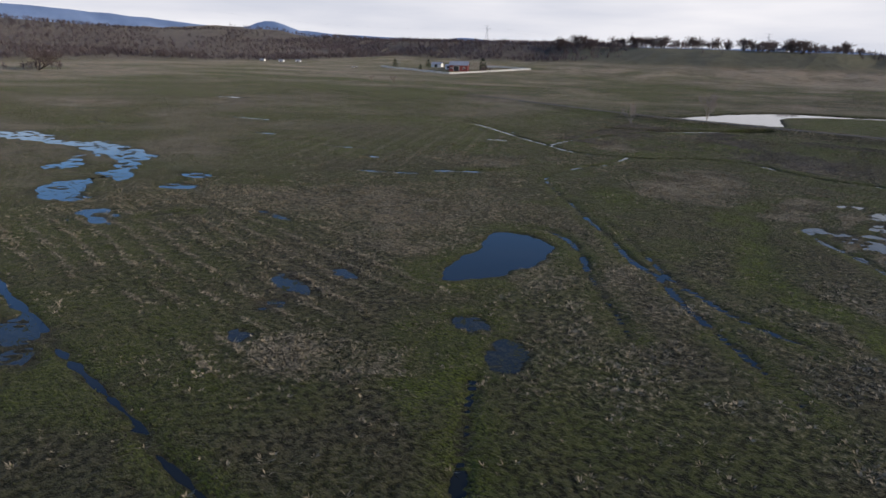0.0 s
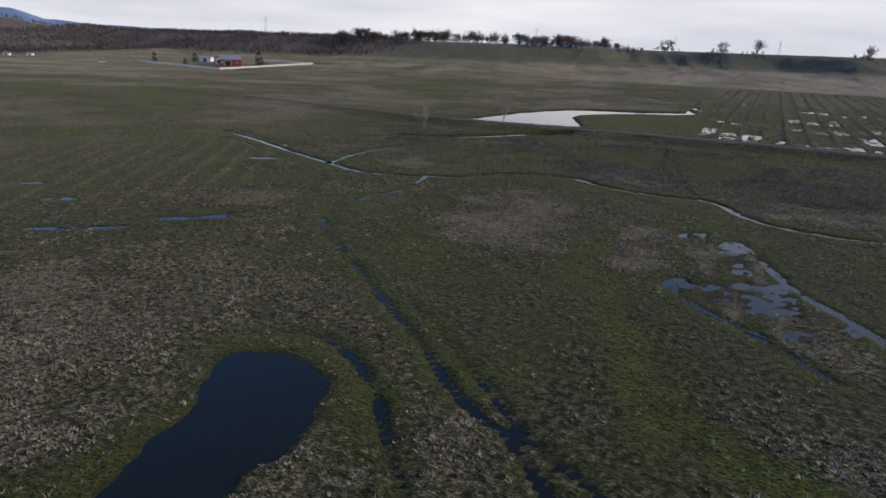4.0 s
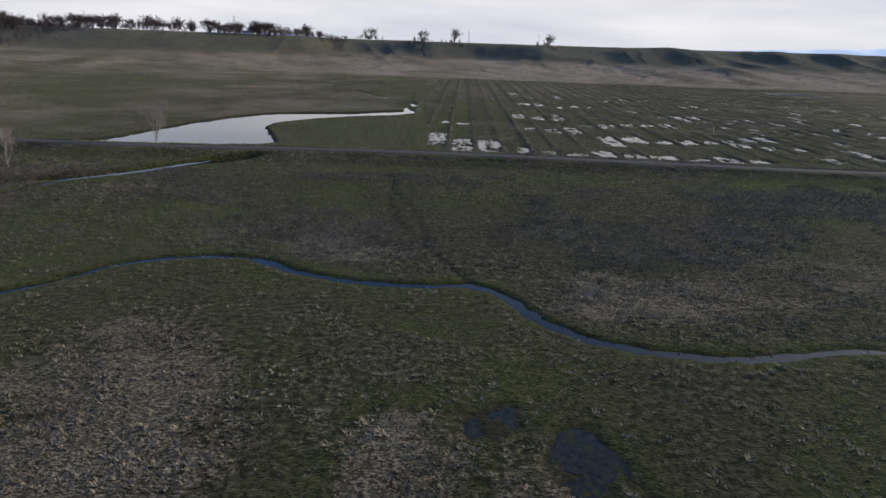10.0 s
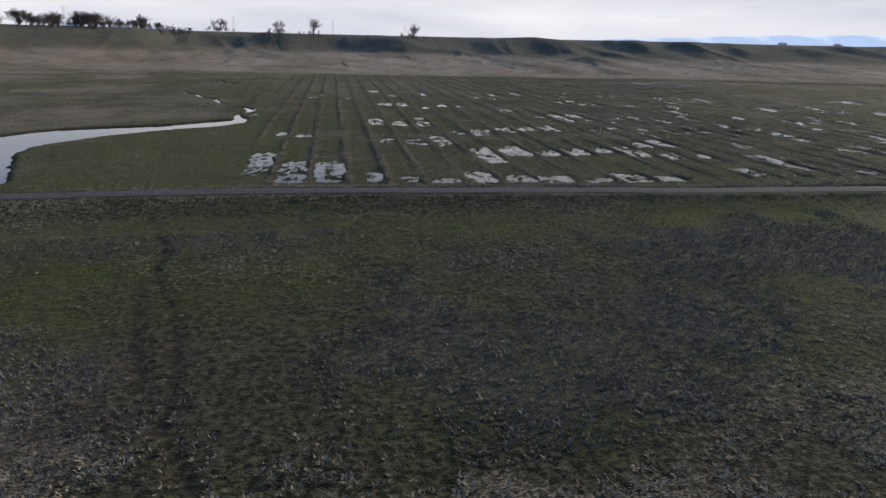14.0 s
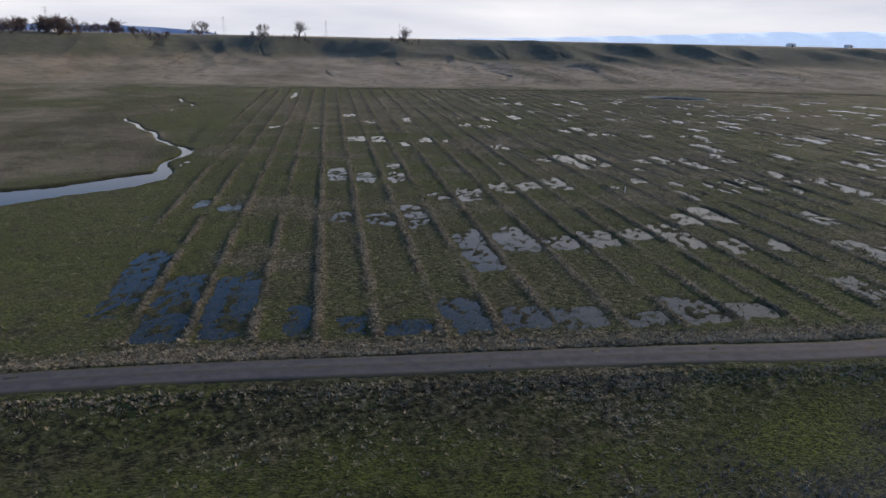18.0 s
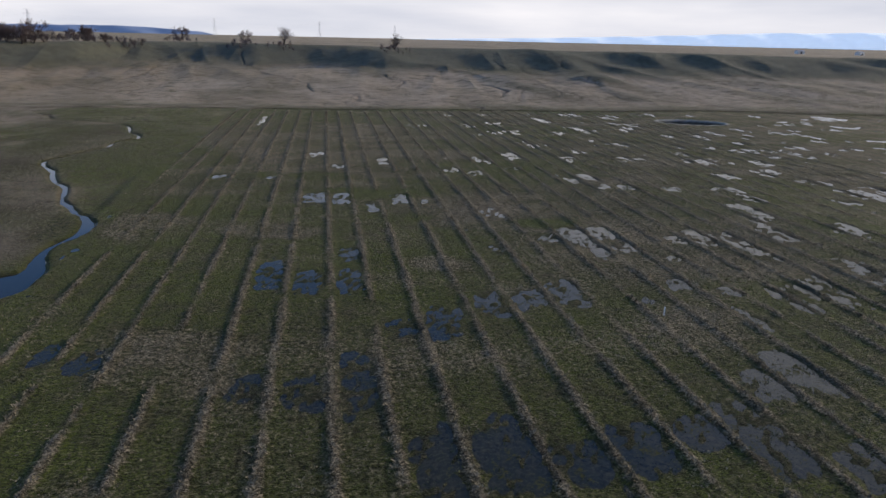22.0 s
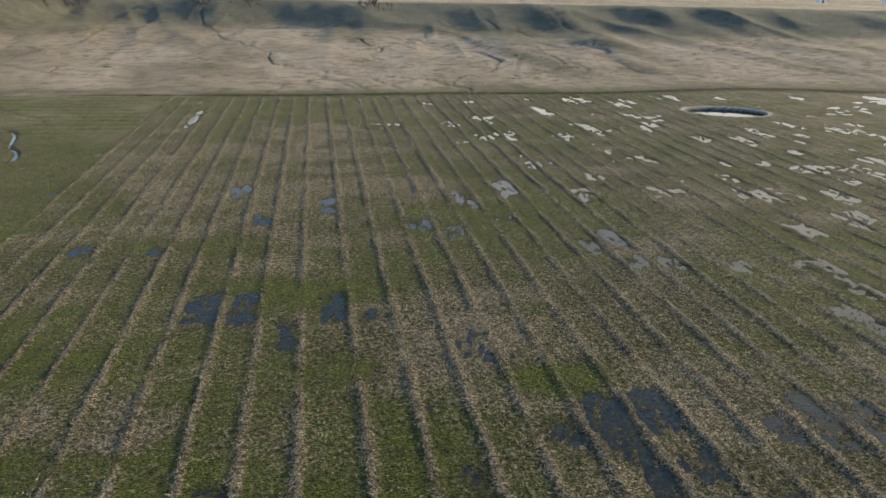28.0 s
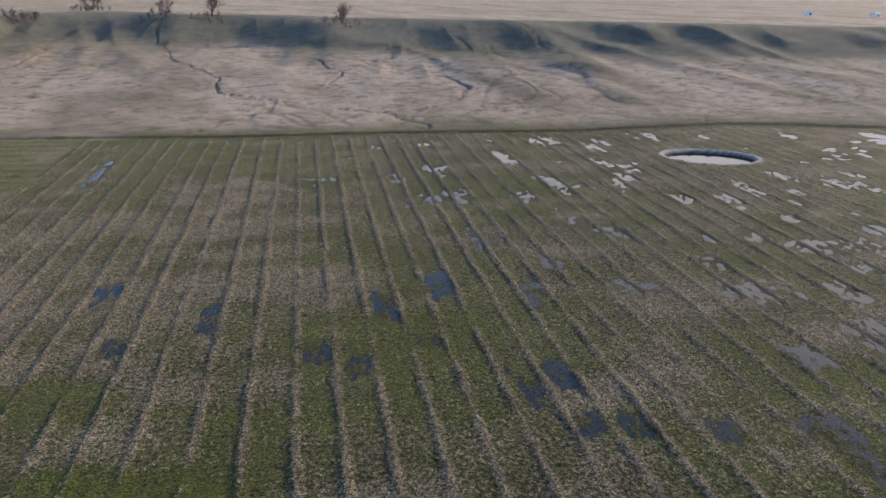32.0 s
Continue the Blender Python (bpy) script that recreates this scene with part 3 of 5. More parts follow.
def terrain(x, y):
    """Height and the cover of the ground: dry, lush, wet, pale, short hay, hill turf, leaf litter."""
    z = broad(x, y)
    field = field_mask(x, y)
    near = ((np.abs(x) < 560) & (y < 560)).astype(float)
    grain = fbm(x, y, 1.7, 2, 51) - 0.5
    z = z + near * (0.10 * (fbm(x, y, 6, 3, 21) - 0.5) * (1 - field) + 0.10 * grain * (1 - 0.75 * field) + 0.16 * (fbm(x, y, 1.25, 2, 52) - 0.5) * (1 - field))
    meadow = 1 - smooth(-14, -6, y - np.interp(x, road_x, road_y))
    # old irrigation lands west of the pond
    lands = meadow * smooth(-80, -62, x) * (1 - smooth(-24, -12, x)) * (1 - smooth(-1, 4, y)) * smooth(-28, -24, y)
    wave = np.sin((y + 0.115 * x) / 2.9 * 2 * math.pi + 2.4 * fbm(x, y, 14, 2, 77))
    z = z + lands * 0.05 * wave
    dry = np.clip(1.7 * (fbm(x, y, 22, 4, 61) - 0.45), 0, 0.7) * near
    lush = np.clip(2.6 * (fbm(x, y, 26, 4, 71) - 0.42), 0, 0.9) * near
    wet, pale = np.zeros(x.shape), np.zeros(x.shape)
    dry = np.maximum(dry * (1 - 0.6 * lands), lands * np.clip(2.6 * wave - 1.5, 0, 1) * smooth(0.30, 0.50, fbm(x, y, 7, 2, 78)) * 0.95)
    # ridges of the field
    rd = np.abs(ridge_distance(x, y)) + 0.25 * (fbm(x, y, 1.6, 2, 81) - 0.5)
    ridge = field * np.exp(-(rd / 0.40) ** 2) * (0.35 + 0.85 * smooth(0.25, 0.6, fbm(x, y, 5, 2, 82)))
    z = z + 0.23 * ridge - 0.03 * field * np.exp(-((rd - 1.2) / 0.5) ** 2)
    patch = fbm(x, y, 34, 3, 83)
    brown = 0.20 * smooth(28, 80, x + 0.35 * (y - 200)) * smooth(178, 215, y) + 0.95 * (fbm(0.6 * x, 1.5 * y, 9, 4, 85) - 0.5) * smooth(175, 205, y)
    dry = np.where(field > 0.5, np.clip(1.05 * ridge + 0.15 + brown + np.clip(1.1 * (patch - 0.45), 0, 0.20), 0, 1), dry)
    lush = np.where(field > 0.5, np.clip(0.55 + 1.3 * (0.52 - patch), 0.3, 0.8) * (1 - ridge), lush)
    # rank straw between the track and the field
    off = y - np.interp(x, road_x, road_y)
    verge = smooth(1.6, 2.4, off) * (1 - smooth(4.5, 6.5, off + 2.0 * (fbm(x, y, 5, 2, 84) - 0.5))) * smooth(-22, 2, x)
    dry, lush = np.maximum(dry, 0.75 * verge), lush * (1 - 0.8 * verge)
    # pools between the ridges, more of them to the right
    right = smooth(70, 130, x - 0.25 * (y - 165)) * (1 - smooth(330, 420, x)) * smooth(150, 175, y)
    lane = np.searchsorted(ridge_u, field_u(x, y)).astype(float)
    spread = 0.62 * vnoise(lane * 13.7, y / 9, 95) + 0.38 * fbm(x, y, 5, 3, 91)
    scatter = smooth(0.60, 0.72, spread + 0.10 * (right - 1.0)) * smooth(20, 90, x - 0.1 * (y - 165))
    hole = np.maximum.reduce([strip_depth(x, y, POOLS, 0.85), *(0.74 * strip_depth(x, y, pools, 1.05) for pools in (POOLS_MID, POOLS_RIGHT, POOLS_FAR, POOLS_EAST)), 0.70 * scatter])
    fine = 0.42 * (fbm(x, 0.7 * y, 1.3, 3, 97) - 0.5) + 0.42 * smooth(190, 300, y + 0.5 * np.abs(x - 40)) * (fbm(x, 1.1 * y, 2.6, 3, 98) - 0.5)
    jag = 0.13 * (lattice(np.floor(x * 7).astype(np.int64), np.floor(y * 7).astype(np.int64), 99) - 0.5)
    hole = hole * smooth(6, 16, area_distance(x, y, OVAL, 18))
    z = z - field * (1 - ridge) * hole * (0.115 + fine + 2.0 * jag)
    wet = np.maximum(wet, field * hole * 0.7)
    # meadow hollows
    hole = np.maximum.reduce([pool_depth(x, y, [(a, b, 1.1 * c, 1.05 * e, f) for a, b, c, e, f in HOLLOWS], 0.8, True), pool_depth(x, y, HOLLOWS_WEST, 1.5, True), *(1 - smooth(-1.6, 1.2, area_distance(x, y, f, 8) + 3.4 * (fbm(x, y, 3.0, 3, 43) - 0.5)) for f in FLOODS)])
    z = z - meadow * hole * (0.165 + fine + 1.6 * jag)
    wet = np.maximum(wet, hole * 0.9)
    # ponds and streams
    for ring, depth, slope in ((LAKE, 1.2, 0.5), (POND, 0.7, 0.45)):
        d = area_distance(x, y, ring, 8) + 1.5 * (fbm(x, y, 2.2, 3, 33) - 0.5)
        z = z - np.clip(0.25 - d * slope, 0, depth) * (d < 0.5 / slope)
        wet, lush = np.maximum(wet, 1 - smooth(-0.5, 1.6, d)), np.maximum(lush, 0.8 * (1 - smooth(1.5, 7, d)))
        dry = dry * smooth(0, 3, d)
    d = area_distance(x, y, OVAL, 12)
    z = z - np.clip(0.1 - d * 0.8, 0, 2.2) * (d < 0.12) + 0.35 * np.exp(-((d - 1.2) / 0.9) ** 2)
    pale, wet = np.maximum(pale, 0.85 * np.exp(-((d - 0.7) / 0.8) ** 2)), np.maximum(wet, 1 - smooth(-0.6, 0.1, d))
    lush = np.maximum(lush, 0.9 * np.exp(-((d - 4) / 4) ** 2))
    for line, depth, wetness in ((STREAM * (1, 1, 0.88), 0.42, 1), (BRANCH, 0.4, 1), (TRIB, 0.28, 1), (DITCH, 0.34, 1), (BROOK, 0.6, 1), (FAR_DITCH, 0.9, 0.7), (SPILL, 1.0, 0.6), *((r * (1, 1, 0.75), 0.28, 1) for r in RUTS), *((g, 0.55, 0.5) for g in GULLIES), *((t * (1, 1, 1.15), 0.2, 0.9) for t in TRAILS[:2]), (TRAILS[2] * (1, 1, 0.35), 0.16, 0.9), *((t, 0.2, 0.8) for t in TRAILS[3:])):
        d = line_distance(x, y, line, 7 if line is BROOK else 4) + 0.5 * (fbm(x, y, 1.3, 2, 35) - 0.5)
        touched = np.nonzero(d < 3.5)[0]
        deep = depth * (0.35 + 1.3 * vnoise(x[touched] / 2.6, y[touched] / 2.6, 37)) if depth == 0.28 else depth
        z[touched] -= deep * (1 - smooth(-0.35, 0.25 + 0.9 * depth, d[touched]))
        wet = np.maximum(wet, wetness * (1 - smooth(-0.1, 0.22 if depth < 0.3 else 0.5, d)))
        if wetness == 1:
            lush, dry = np.maximum(lush, 0.7 * (1 - smooth(0.5, 3.2, d))), dry * smooth(0.3, 2.0, d)
    d = line_distance(x, y, SEEP, 7) + 1.2 * (fbm(x, y, 3, 2, 36) - 0.5)
    m = 1 - smooth(-0.2, 1.6, d)
    lush, dry, z = np.maximum(lush, m), dry * (1 - m), z - 0.10 * m
    # named patches of the meadow
    edge = 0.9 * (fbm(x, y, 7, 4, 101) - 0.5)
    broken = 0.72 + 0.6 * smooth(0.30, 0.58, fbm(x, y, 4.5, 4, 102))
    for px, py, a, b, turn, kind, amount in PATCHES + FIELD_PATCHES:
        c, s = math.cos(radians(turn)), math.sin(radians(turn))
        qx, qy = c * (x - px) + s * (y - py), c * (y - py) - s * (x - px)
        m = amount * (1 - smooth(0.45, 1.15, np.hypot(qx / a, qy / b) + 1.3 * edge)) * (broken if kind == "dry" else 1.1)
        if kind == "dry":
            dry, lush = np.maximum(dry, m), lush * (1 - m)
        else:
            m = np.clip(m, 0, 1)
            lush, dry = np.maximum(lush, m), dry * (1 - 0.9 * m)
    # hill country: dry grass on the aprons, green on the scarp
    r = y - np.interp(x, rim_x, rim_y)
    beyond = smooth(0, 30, y - far_edge(x)) * smooth(430, 470, y + 0.2 * np.abs(x + 20))
    line = np.exp(-((fbm(x + 0.35 * y, 0.5 * y - 0.1 * x, 52, 3, 116) - 0.5) / 0.008) ** 2) + np.exp(-((fbm(x - 0.3 * y, 0.55 * y, 70, 3, 117) - 0.48) / 0.006) ** 2)
    line = line * beyond * (1 - smooth(-90, -30, r)) * smooth(0.40, 0.52, fbm(x, y, 60, 2, 118))
    z, wet = z - 0.45 * np.clip(line, 0, 1), np.maximum(wet, 0.40 * np.clip(line, 0, 1))
    hill = smooth(8, 17, z - 5 * (fbm(x, y, 50, 3, 112) - 0.5)) * (1 - smooth(-4, 4, r))
    dry = np.maximum(dry * (1 - 0.7 * hill) + 0.30 * hill, beyond * (1 - hill) * np.clip(0.55 + 1.3 * (fbm(x - 0.15 * y, 0.5 * y, 26, 4, 111) - 0.5), 0.0, 0.9))
    short = beyond * (1 - 0.85 * hill) * (1 - 0.3 * smooth(20, 90, -x)) * np.clip(0.80 + 1.6 * (fbm(x + 0.2 * y, 0.45 * y, 22, 4, 119) - 0.5), 0.15, 1)
    dry = np.maximum(dry, 0.8 * smooth(5, 40, r))
    lush = lush * (1 - beyond * 0.6)
    lush = lush * (1 - hill)
    # the open pasture beyond the road
    open_land = smooth(6, 14, y - np.interp(x, road_x, road_y)) * (1 - field) * (1 - beyond) * (x < 20)
    dry = np.maximum(dry, open_land * np.clip(0.30 + 1.5 * (fbm(x, y, 26, 5, 113) - 0.5), 0, 0.8) * (1 - wet))
    lush = lush * (1 - 0.2 * open_land)
    short = np.maximum(short, open_land * np.clip(0.04 + 1.5 * (fbm(x, 0.8 * y, 20, 5, 120) - 0.5) + 0.34 * smooth(330, 470, y), 0, 0.75))
    # green hollow between the brook and the field, with a striped plot at its far end
    brook_at = np.interp(y, BROOK[::4, 1], BROOK[::4, 0])
    hollow = smooth(0, 5, x - brook_at) * (1 - smooth(2, 5, x)) * smooth(236, 250, y) * (1 - smooth(462, 468, y)) * (1 - field)
    corner_land = smooth(-38, -28, x) * (1 - smooth(2, 4, x)) * smooth(160, 164, y) * (1 - smooth(232, 245, y)) * (1 - field)
    green_land = np.maximum(hollow * (0.55 + 0.9 * (fbm(x, y, 26, 3, 124) - 0.2)), 0.85 * corner_land).clip(0, 1)
    lush, short, dry = np.maximum(lush, 0.95 * green_land), short * (1 - 0.9 * green_land), dry * (1 - 0.75 * green_land)
    z = z - 0.5 * hollow * smooth(240, 262, y) * (1 - smooth(290, 330, y)) * smooth(7, 10, -x)
    plot = hollow * smooth(392, 398, y)
    stripe = np.exp(-((np.abs((y + 0.16 * x) % 6.0 - 3.0)) / 0.9) ** 2)
    z, dry, lush = z + 0.18 * plot * stripe, np.maximum(dry * (1 - plot), 0.75 * plot * stripe), np.maximum(lush, plot * (1 - stripe))
    dry = np.maximum(dry, 0.45 * smooth(430, 520, -x) * (y < 900))
    west_land = meadow * smooth(60, 90, -x)
    dry = np.maximum(dry, west_land * np.clip(0.30 + 1.2 * (fbm(x, 2 * y, 30, 4, 114) - 0.5), 0, 0.7) * (1 - wet))
    west_all = smooth(60, 100, -x) * (1 - smooth(9, 16, z)) * (1 - beyond)
    band = fbm(x + 0.3 * y, 1.5 * y - 0.5 * x, 44, 5, 122)
    short = np.maximum(short, west_all * np.clip(0.02 + 1.5 * (band - 0.50) + 0.40 * smooth(230, 420, -x), 0, 0.8) * (1 - wet))
    lush = np.maximum(lush, west_all * np.clip(0.6 + 3.0 * (0.50 - band), 0, 0.95))
    # more old lands, running north-west
    m = meadow * (1 - smooth(0.7, 1.1, np.hypot((x + 93) / 36, (y - 62) / 46) + 0.6 * (fbm(x, y, 20, 2, 125) - 0.5)))
    wave = np.sin((0.86 * x + 0.52 * y) / 4.6 * 2 * math.pi + 2.0 * fbm(x, y, 18, 2, 126))
    z, dry = z + 0.05 * m * wave * (1 - wet), np.maximum(dry * (1 - 0.5 * m), m * (1 - wet) * np.clip(1.5 * wave - 0.4, 0, 1) * 0.65)
    short = short * (1 - 0.8 * m)
    stems = meadow * smooth(100, 108, y) * (1 - smooth(138, 146, y)) * smooth(-75, -60, x) * smooth(0.38, 0.66, fbm(x, y, 16, 3, 131))
    short = np.maximum(short, 0.2 * stems * (1 - wet))
    litter = np.maximum(smooth(560, 640, -x + 40 * (fbm(x, y, 50, 3, 123) - 0.5)) * (r < 120), smooth(330, 420, -x) * smooth(-130, -70, r) * (1 - smooth(20, 60, r)))
    return z, dry, lush, np.clip(wet, 0, 1), np.clip(pale, 0, 1), short * (1 - litter), hill * (1 - litter), litter


# x, y, half axes, turn, kind, amount
FIELD_PATCHES = [(71, 266, 10, 9, 20, "dry", 0.7), (55, 386, 24, 18, 123, "dry", 0.7), (19, 334, 18, 10, 115, "dry", 0.6), (46, 314, 17, 12, 154, "dry", 0.55), (65, 267, 14, 9, 172, "dry", 0.6), (51, 234, 6, 4.5, 165, "dry", 0.6), (24, 257, 14, 5, 164, "dry", 0.6), (50, 304, 22, 8, 163, "dry", 0.5),
                 (3, 264, 15, 10, 135, "dry", 0.5), (73, 224, 14, 7, 175, "dry", 0.4), (15, 210, 15, 8, 163, "dry", 0.5), (14, 185, 9, 6, 143, "dry", 0.55), (46, 283, 15, 6, 165, "lush", 0.8), (30, 304, 14, 6, 162, "lush", 0.7), (52, 262, 7, 6, 151, "lush", 0.8), (76, 254, 7, 5, 179, "lush", 0.8)]
PATCHES = [(-21, 66, 18, 13, 90, "dry", 0.85), (-45, 62, 10, 22, 30, "lush", 0.5), (-20, 80, 12, 7, 122, "dry", 0.7), (-42, 17, 20, 13, 133, "dry", 0.62), (-50, 17, 16, 10, 160, "dry", 0.5), (-8, 29, 7, 5, 91, "lush", 0.5), (-14, 10, 6, 4.5, 126, "dry", 0.45), (-27, 50, 8, 5, 134, "lush", 0.95),
           (-9, 48, 6, 4, 96, "lush", 0.95), (-8, 59, 6.5, 2.8, 97, "lush", 0.9), (-3, 65, 9, 4, 89, "dry", 0.8), (-2, 56, 5, 3.3, 31, "dry", 0.7), (3.5, 65, 6, 2.5, 81, "dry", 0.7), (9.2, 58, 8, 1.0, 95, "dry", 0.9), (20, 93, 14, 8, 9, "dry", 0.8), (-12, 106, 10, 6, 149, "dry", 0.75),
           (-11, 86, 5.5, 2.3, 166, "dry", 0.35), (-1, 86, 8, 4, 169, "lush", 0.75), (-19, 96, 5, 3, 133, "lush", 0.7), (-74, 106, 10, 5, 131, "dry", 0.6), (-53, 100, 10, 6.5, 128, "dry", 0.8)]
PATCHES += [(-36, 115, 15, 8, 20, "lush", 0.85), (-56, 131, 13, 5, 18, "lush", 0.85), (-52, 72, 6, 3.2, 137, "dry", 0.5), (-7, -14, 9, 4.4, 133, "lush", 0.85), (-15, -17, 8, 5, 40, "dry", 0.55), (0, 31, 13, 2.4, 106, "lush", 0.9), (-12, -6, 5, 8, 20, "lush", 0.7), (2, -6, 9, 7, 20, "dry", 0.35),
            (-3, 14, 7, 9, 40, "dry", 0.45), (70, 138, 30, 6, -8, "lush", 0.95), (-52, 148, 26, 6, 0, "lush", 0.6), (-4, 142, 70, 6, -2, "lush", 0.6), (10.2, 48, 7, 0.9, 95, "dry", 0.9), (6.8, 48, 6, 0.8, 95, "dry", 0.9), (4, 60, 9, 1.2, 95, "dry", 0.85), (14, 42, 4, 7, 20, "dry", 0.5), (-30, 38, 9, 4, 40, "lush", 0.7), (-62, 58, 12, 8, 30, "dry", 0.6), (30, 70, 14, 10, 10, "lush", 0.4), (40, 100, 14, 9, 170, "dry", 0.5)]

# ---- materials ----
def material(name, rough=0.8):
    m = bpy.data.materials.new(name)
    m.use_nodes = True
    b = m.node_tree.nodes["Principled BSDF"]
    b.inputs["Roughness"].default_value = rough
    return m, m.node_tree.nodes, m.node_tree.links, b


def node_noise(nodes, links, scale, detail=4.0, rough=0.55, stretch=None):
    n = nodes.new("ShaderNodeTexNoise")
    n.inputs["Scale"].default_value, n.inputs["Detail"].default_value, n.inputs["Roughness"].default_value = scale, detail, rough
    co = nodes.new("ShaderNodeNewGeometry")
    if stretch:
        mp = nodes.new("ShaderNodeMapping")
        mp.inputs["Scale"].default_value = stretch
        links.new(co.outputs["Position"], mp.inputs["Vector"])
        links.new(mp.outputs["Vector"], n.inputs["Vector"])
    else:
        links.new(co.outputs["Position"], n.inputs["Vector"])
    return n.outputs["Fac"]


def node_math(nodes, links, kind, a, b, clamp=False):
    n = nodes.new("ShaderNodeMath")
    n.operation, n.use_clamp = kind, clamp
    for k, v in enumerate((a, b)):
        if isinstance(v, (int, float)):
            n.inputs[k].default_value = v
        else:
            links.new(v, n.inputs[k])
    return n.outputs[0]


def node_ramp(nodes, links, value, lo, hi):
    n = nodes.new("ShaderNodeMapRange")
    n.interpolation_type = "SMOOTHSTEP"
    n.inputs["From Min"].default_value, n.inputs["From Max"].default_value = lo, hi
    links.new(value, n.inputs["Value"])
    return n.outputs["Result"]


def node_mix(nodes, links, fac, a, b):
    n = nodes.new("ShaderNodeMix")
    n.data_type = "RGBA"
    for key, v in (("Factor", fac), ("A", a), ("B", b)):
        if isinstance(v, tuple):
            n.inputs[key].default_value = (*v, 1)
        elif isinstance(v, (int, float)):
            n.inputs[key].default_value = v
        else:
            links.new(v, n.inputs[key])
    return n.outputs["Result"]


def node_bump(nodes, links, height, b, strength, distance):
    n = nodes.new("ShaderNodeBump")
    n.inputs["Strength"].default_value, n.inputs["Distance"].default_value = strength, distance
    links.new(height, n.inputs["Height"])
    links.new(n.outputs["Normal"], b.inputs["Normal"])


def ground_material():
    m, n, l, b = material("pasture", 0.95)
    b.inputs["Specular IOR Level"].default_value = 0.15
    # upright blades catch the light when seen at a low angle
    b.inputs["Sheen Weight"].default_value, b.inputs["Sheen Roughness"].default_value = 0.17, 0.18
    b.inputs["Sheen Tint"].default_value = (0.82, 0.77, 0.56, 1)
    at = {}
    for key in ("dry", "lush", "wet", "pale", "short", "hill", "litter"):
        a = n.new("ShaderNodeAttribute")
        a.attribute_name = key
        at[key] = a.outputs["Fac"]
    clump = node_noise(n, l, 1.7, 5, 0.65)
    fine = node_noise(n, l, 6.0, 4, 0.7)
    strand = node_noise(n, l, 3.4, 3, 0.75, (1.0, 1.6, 1.0))
    broadn = node_noise(n, l, 0.05, 4, 0.6)
    streak = node_noise(n, l, 0.35, 5, 0.6)
    mottle = node_noise(n, l, 0.16, 5, 0.68)
    # dark ends of these mixes: brown litter plus painted shade between the blades
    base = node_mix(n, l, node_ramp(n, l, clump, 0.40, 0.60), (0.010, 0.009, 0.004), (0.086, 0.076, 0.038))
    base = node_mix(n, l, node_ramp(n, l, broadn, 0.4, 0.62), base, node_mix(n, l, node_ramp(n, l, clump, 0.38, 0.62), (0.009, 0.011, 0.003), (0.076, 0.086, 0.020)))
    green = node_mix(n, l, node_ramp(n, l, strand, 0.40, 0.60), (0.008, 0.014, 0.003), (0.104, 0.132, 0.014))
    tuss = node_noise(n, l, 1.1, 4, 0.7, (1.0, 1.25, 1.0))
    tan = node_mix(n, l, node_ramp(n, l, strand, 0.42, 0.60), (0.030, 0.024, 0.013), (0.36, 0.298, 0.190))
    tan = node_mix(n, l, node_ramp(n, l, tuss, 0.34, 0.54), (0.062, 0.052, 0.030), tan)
    mud = node_mix(n, l, clump, (0.012, 0.011, 0.008), (0.035, 0.030, 0.020))
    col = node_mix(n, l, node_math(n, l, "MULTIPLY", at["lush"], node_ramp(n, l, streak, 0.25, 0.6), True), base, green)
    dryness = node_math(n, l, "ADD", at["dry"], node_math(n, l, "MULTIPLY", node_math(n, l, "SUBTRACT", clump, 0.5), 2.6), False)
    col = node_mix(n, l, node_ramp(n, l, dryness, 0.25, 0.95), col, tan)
    hay = node_mix(n, l, node_ramp(n, l, mottle, 0.36, 0.66), (0.185, 0.146, 0.095), (0.40, 0.302, 0.222))
    hay = node_mix(n, l, node_ramp(n, l, strand, 0.38, 0.64), hay, (0.46, 0.37, 0.26))
    hay = node_mix(n, l, node_ramp(n, l, clump, 0.52, 0.72), hay, (0.13, 0.104, 0.066))
    col = node_mix(n, l, node_math(n, l, "MULTIPLY", at["short"], node_ramp(n, l, mottle, 0.22, 0.52), True), col, hay)
    # scarp turf: greyish green grass, its colour lowered further for the slope's shade
    turf = node_mix(n, l, node_ramp(n, l, mottle, 0.35, 0.65), (0.055, 0.064, 0.048), (0.100, 0.106, 0.076))
    turf = node_mix(n, l, node_ramp(n, l, strand, 0.45, 0.70), turf, (0.19, 0.168, 0.115))
    col = node_mix(n, l, at["hill"], col, turf)
    leaf = node_mix(n, l, node_ramp(n, l, mottle, 0.35, 0.65), (0.062, 0.048, 0.047), (0.135, 0.105, 0.095))
    col = node_mix(n, l, at["litter"], col, leaf)
    col = node_mix(n, l, node_math(n, l, "MULTIPLY", at["wet"], 0.9), col, mud)
    col = node_mix(n, l, at["pale"], col, node_mix(n, l, fine, (0.42, 0.40, 0.34), (0.62, 0.60, 0.54)))
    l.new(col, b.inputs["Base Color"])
    node_bump(n, l, node_math(n, l, "ADD", node_math(n, l, "MULTIPLY", tuss, 1.4), node_math(n, l, "ADD", clump, node_math(n, l, "ADD", node_math(n, l, "MULTIPLY", fine, 0.3), strand))), b, 0.9, 0.20)
    return m


def water_material():
    m, n, l, b = material("water", 0.03)
    b.inputs["Base Color"].default_value = (0.012, 0.014, 0.011, 1)
    b.inputs["IOR"].default_value = 1.333
    ripple = node_noise(n, l, 2.2, 3, 0.5)
    node_bump(n, l, ripple, b, 0.03, 0.02)
    return m


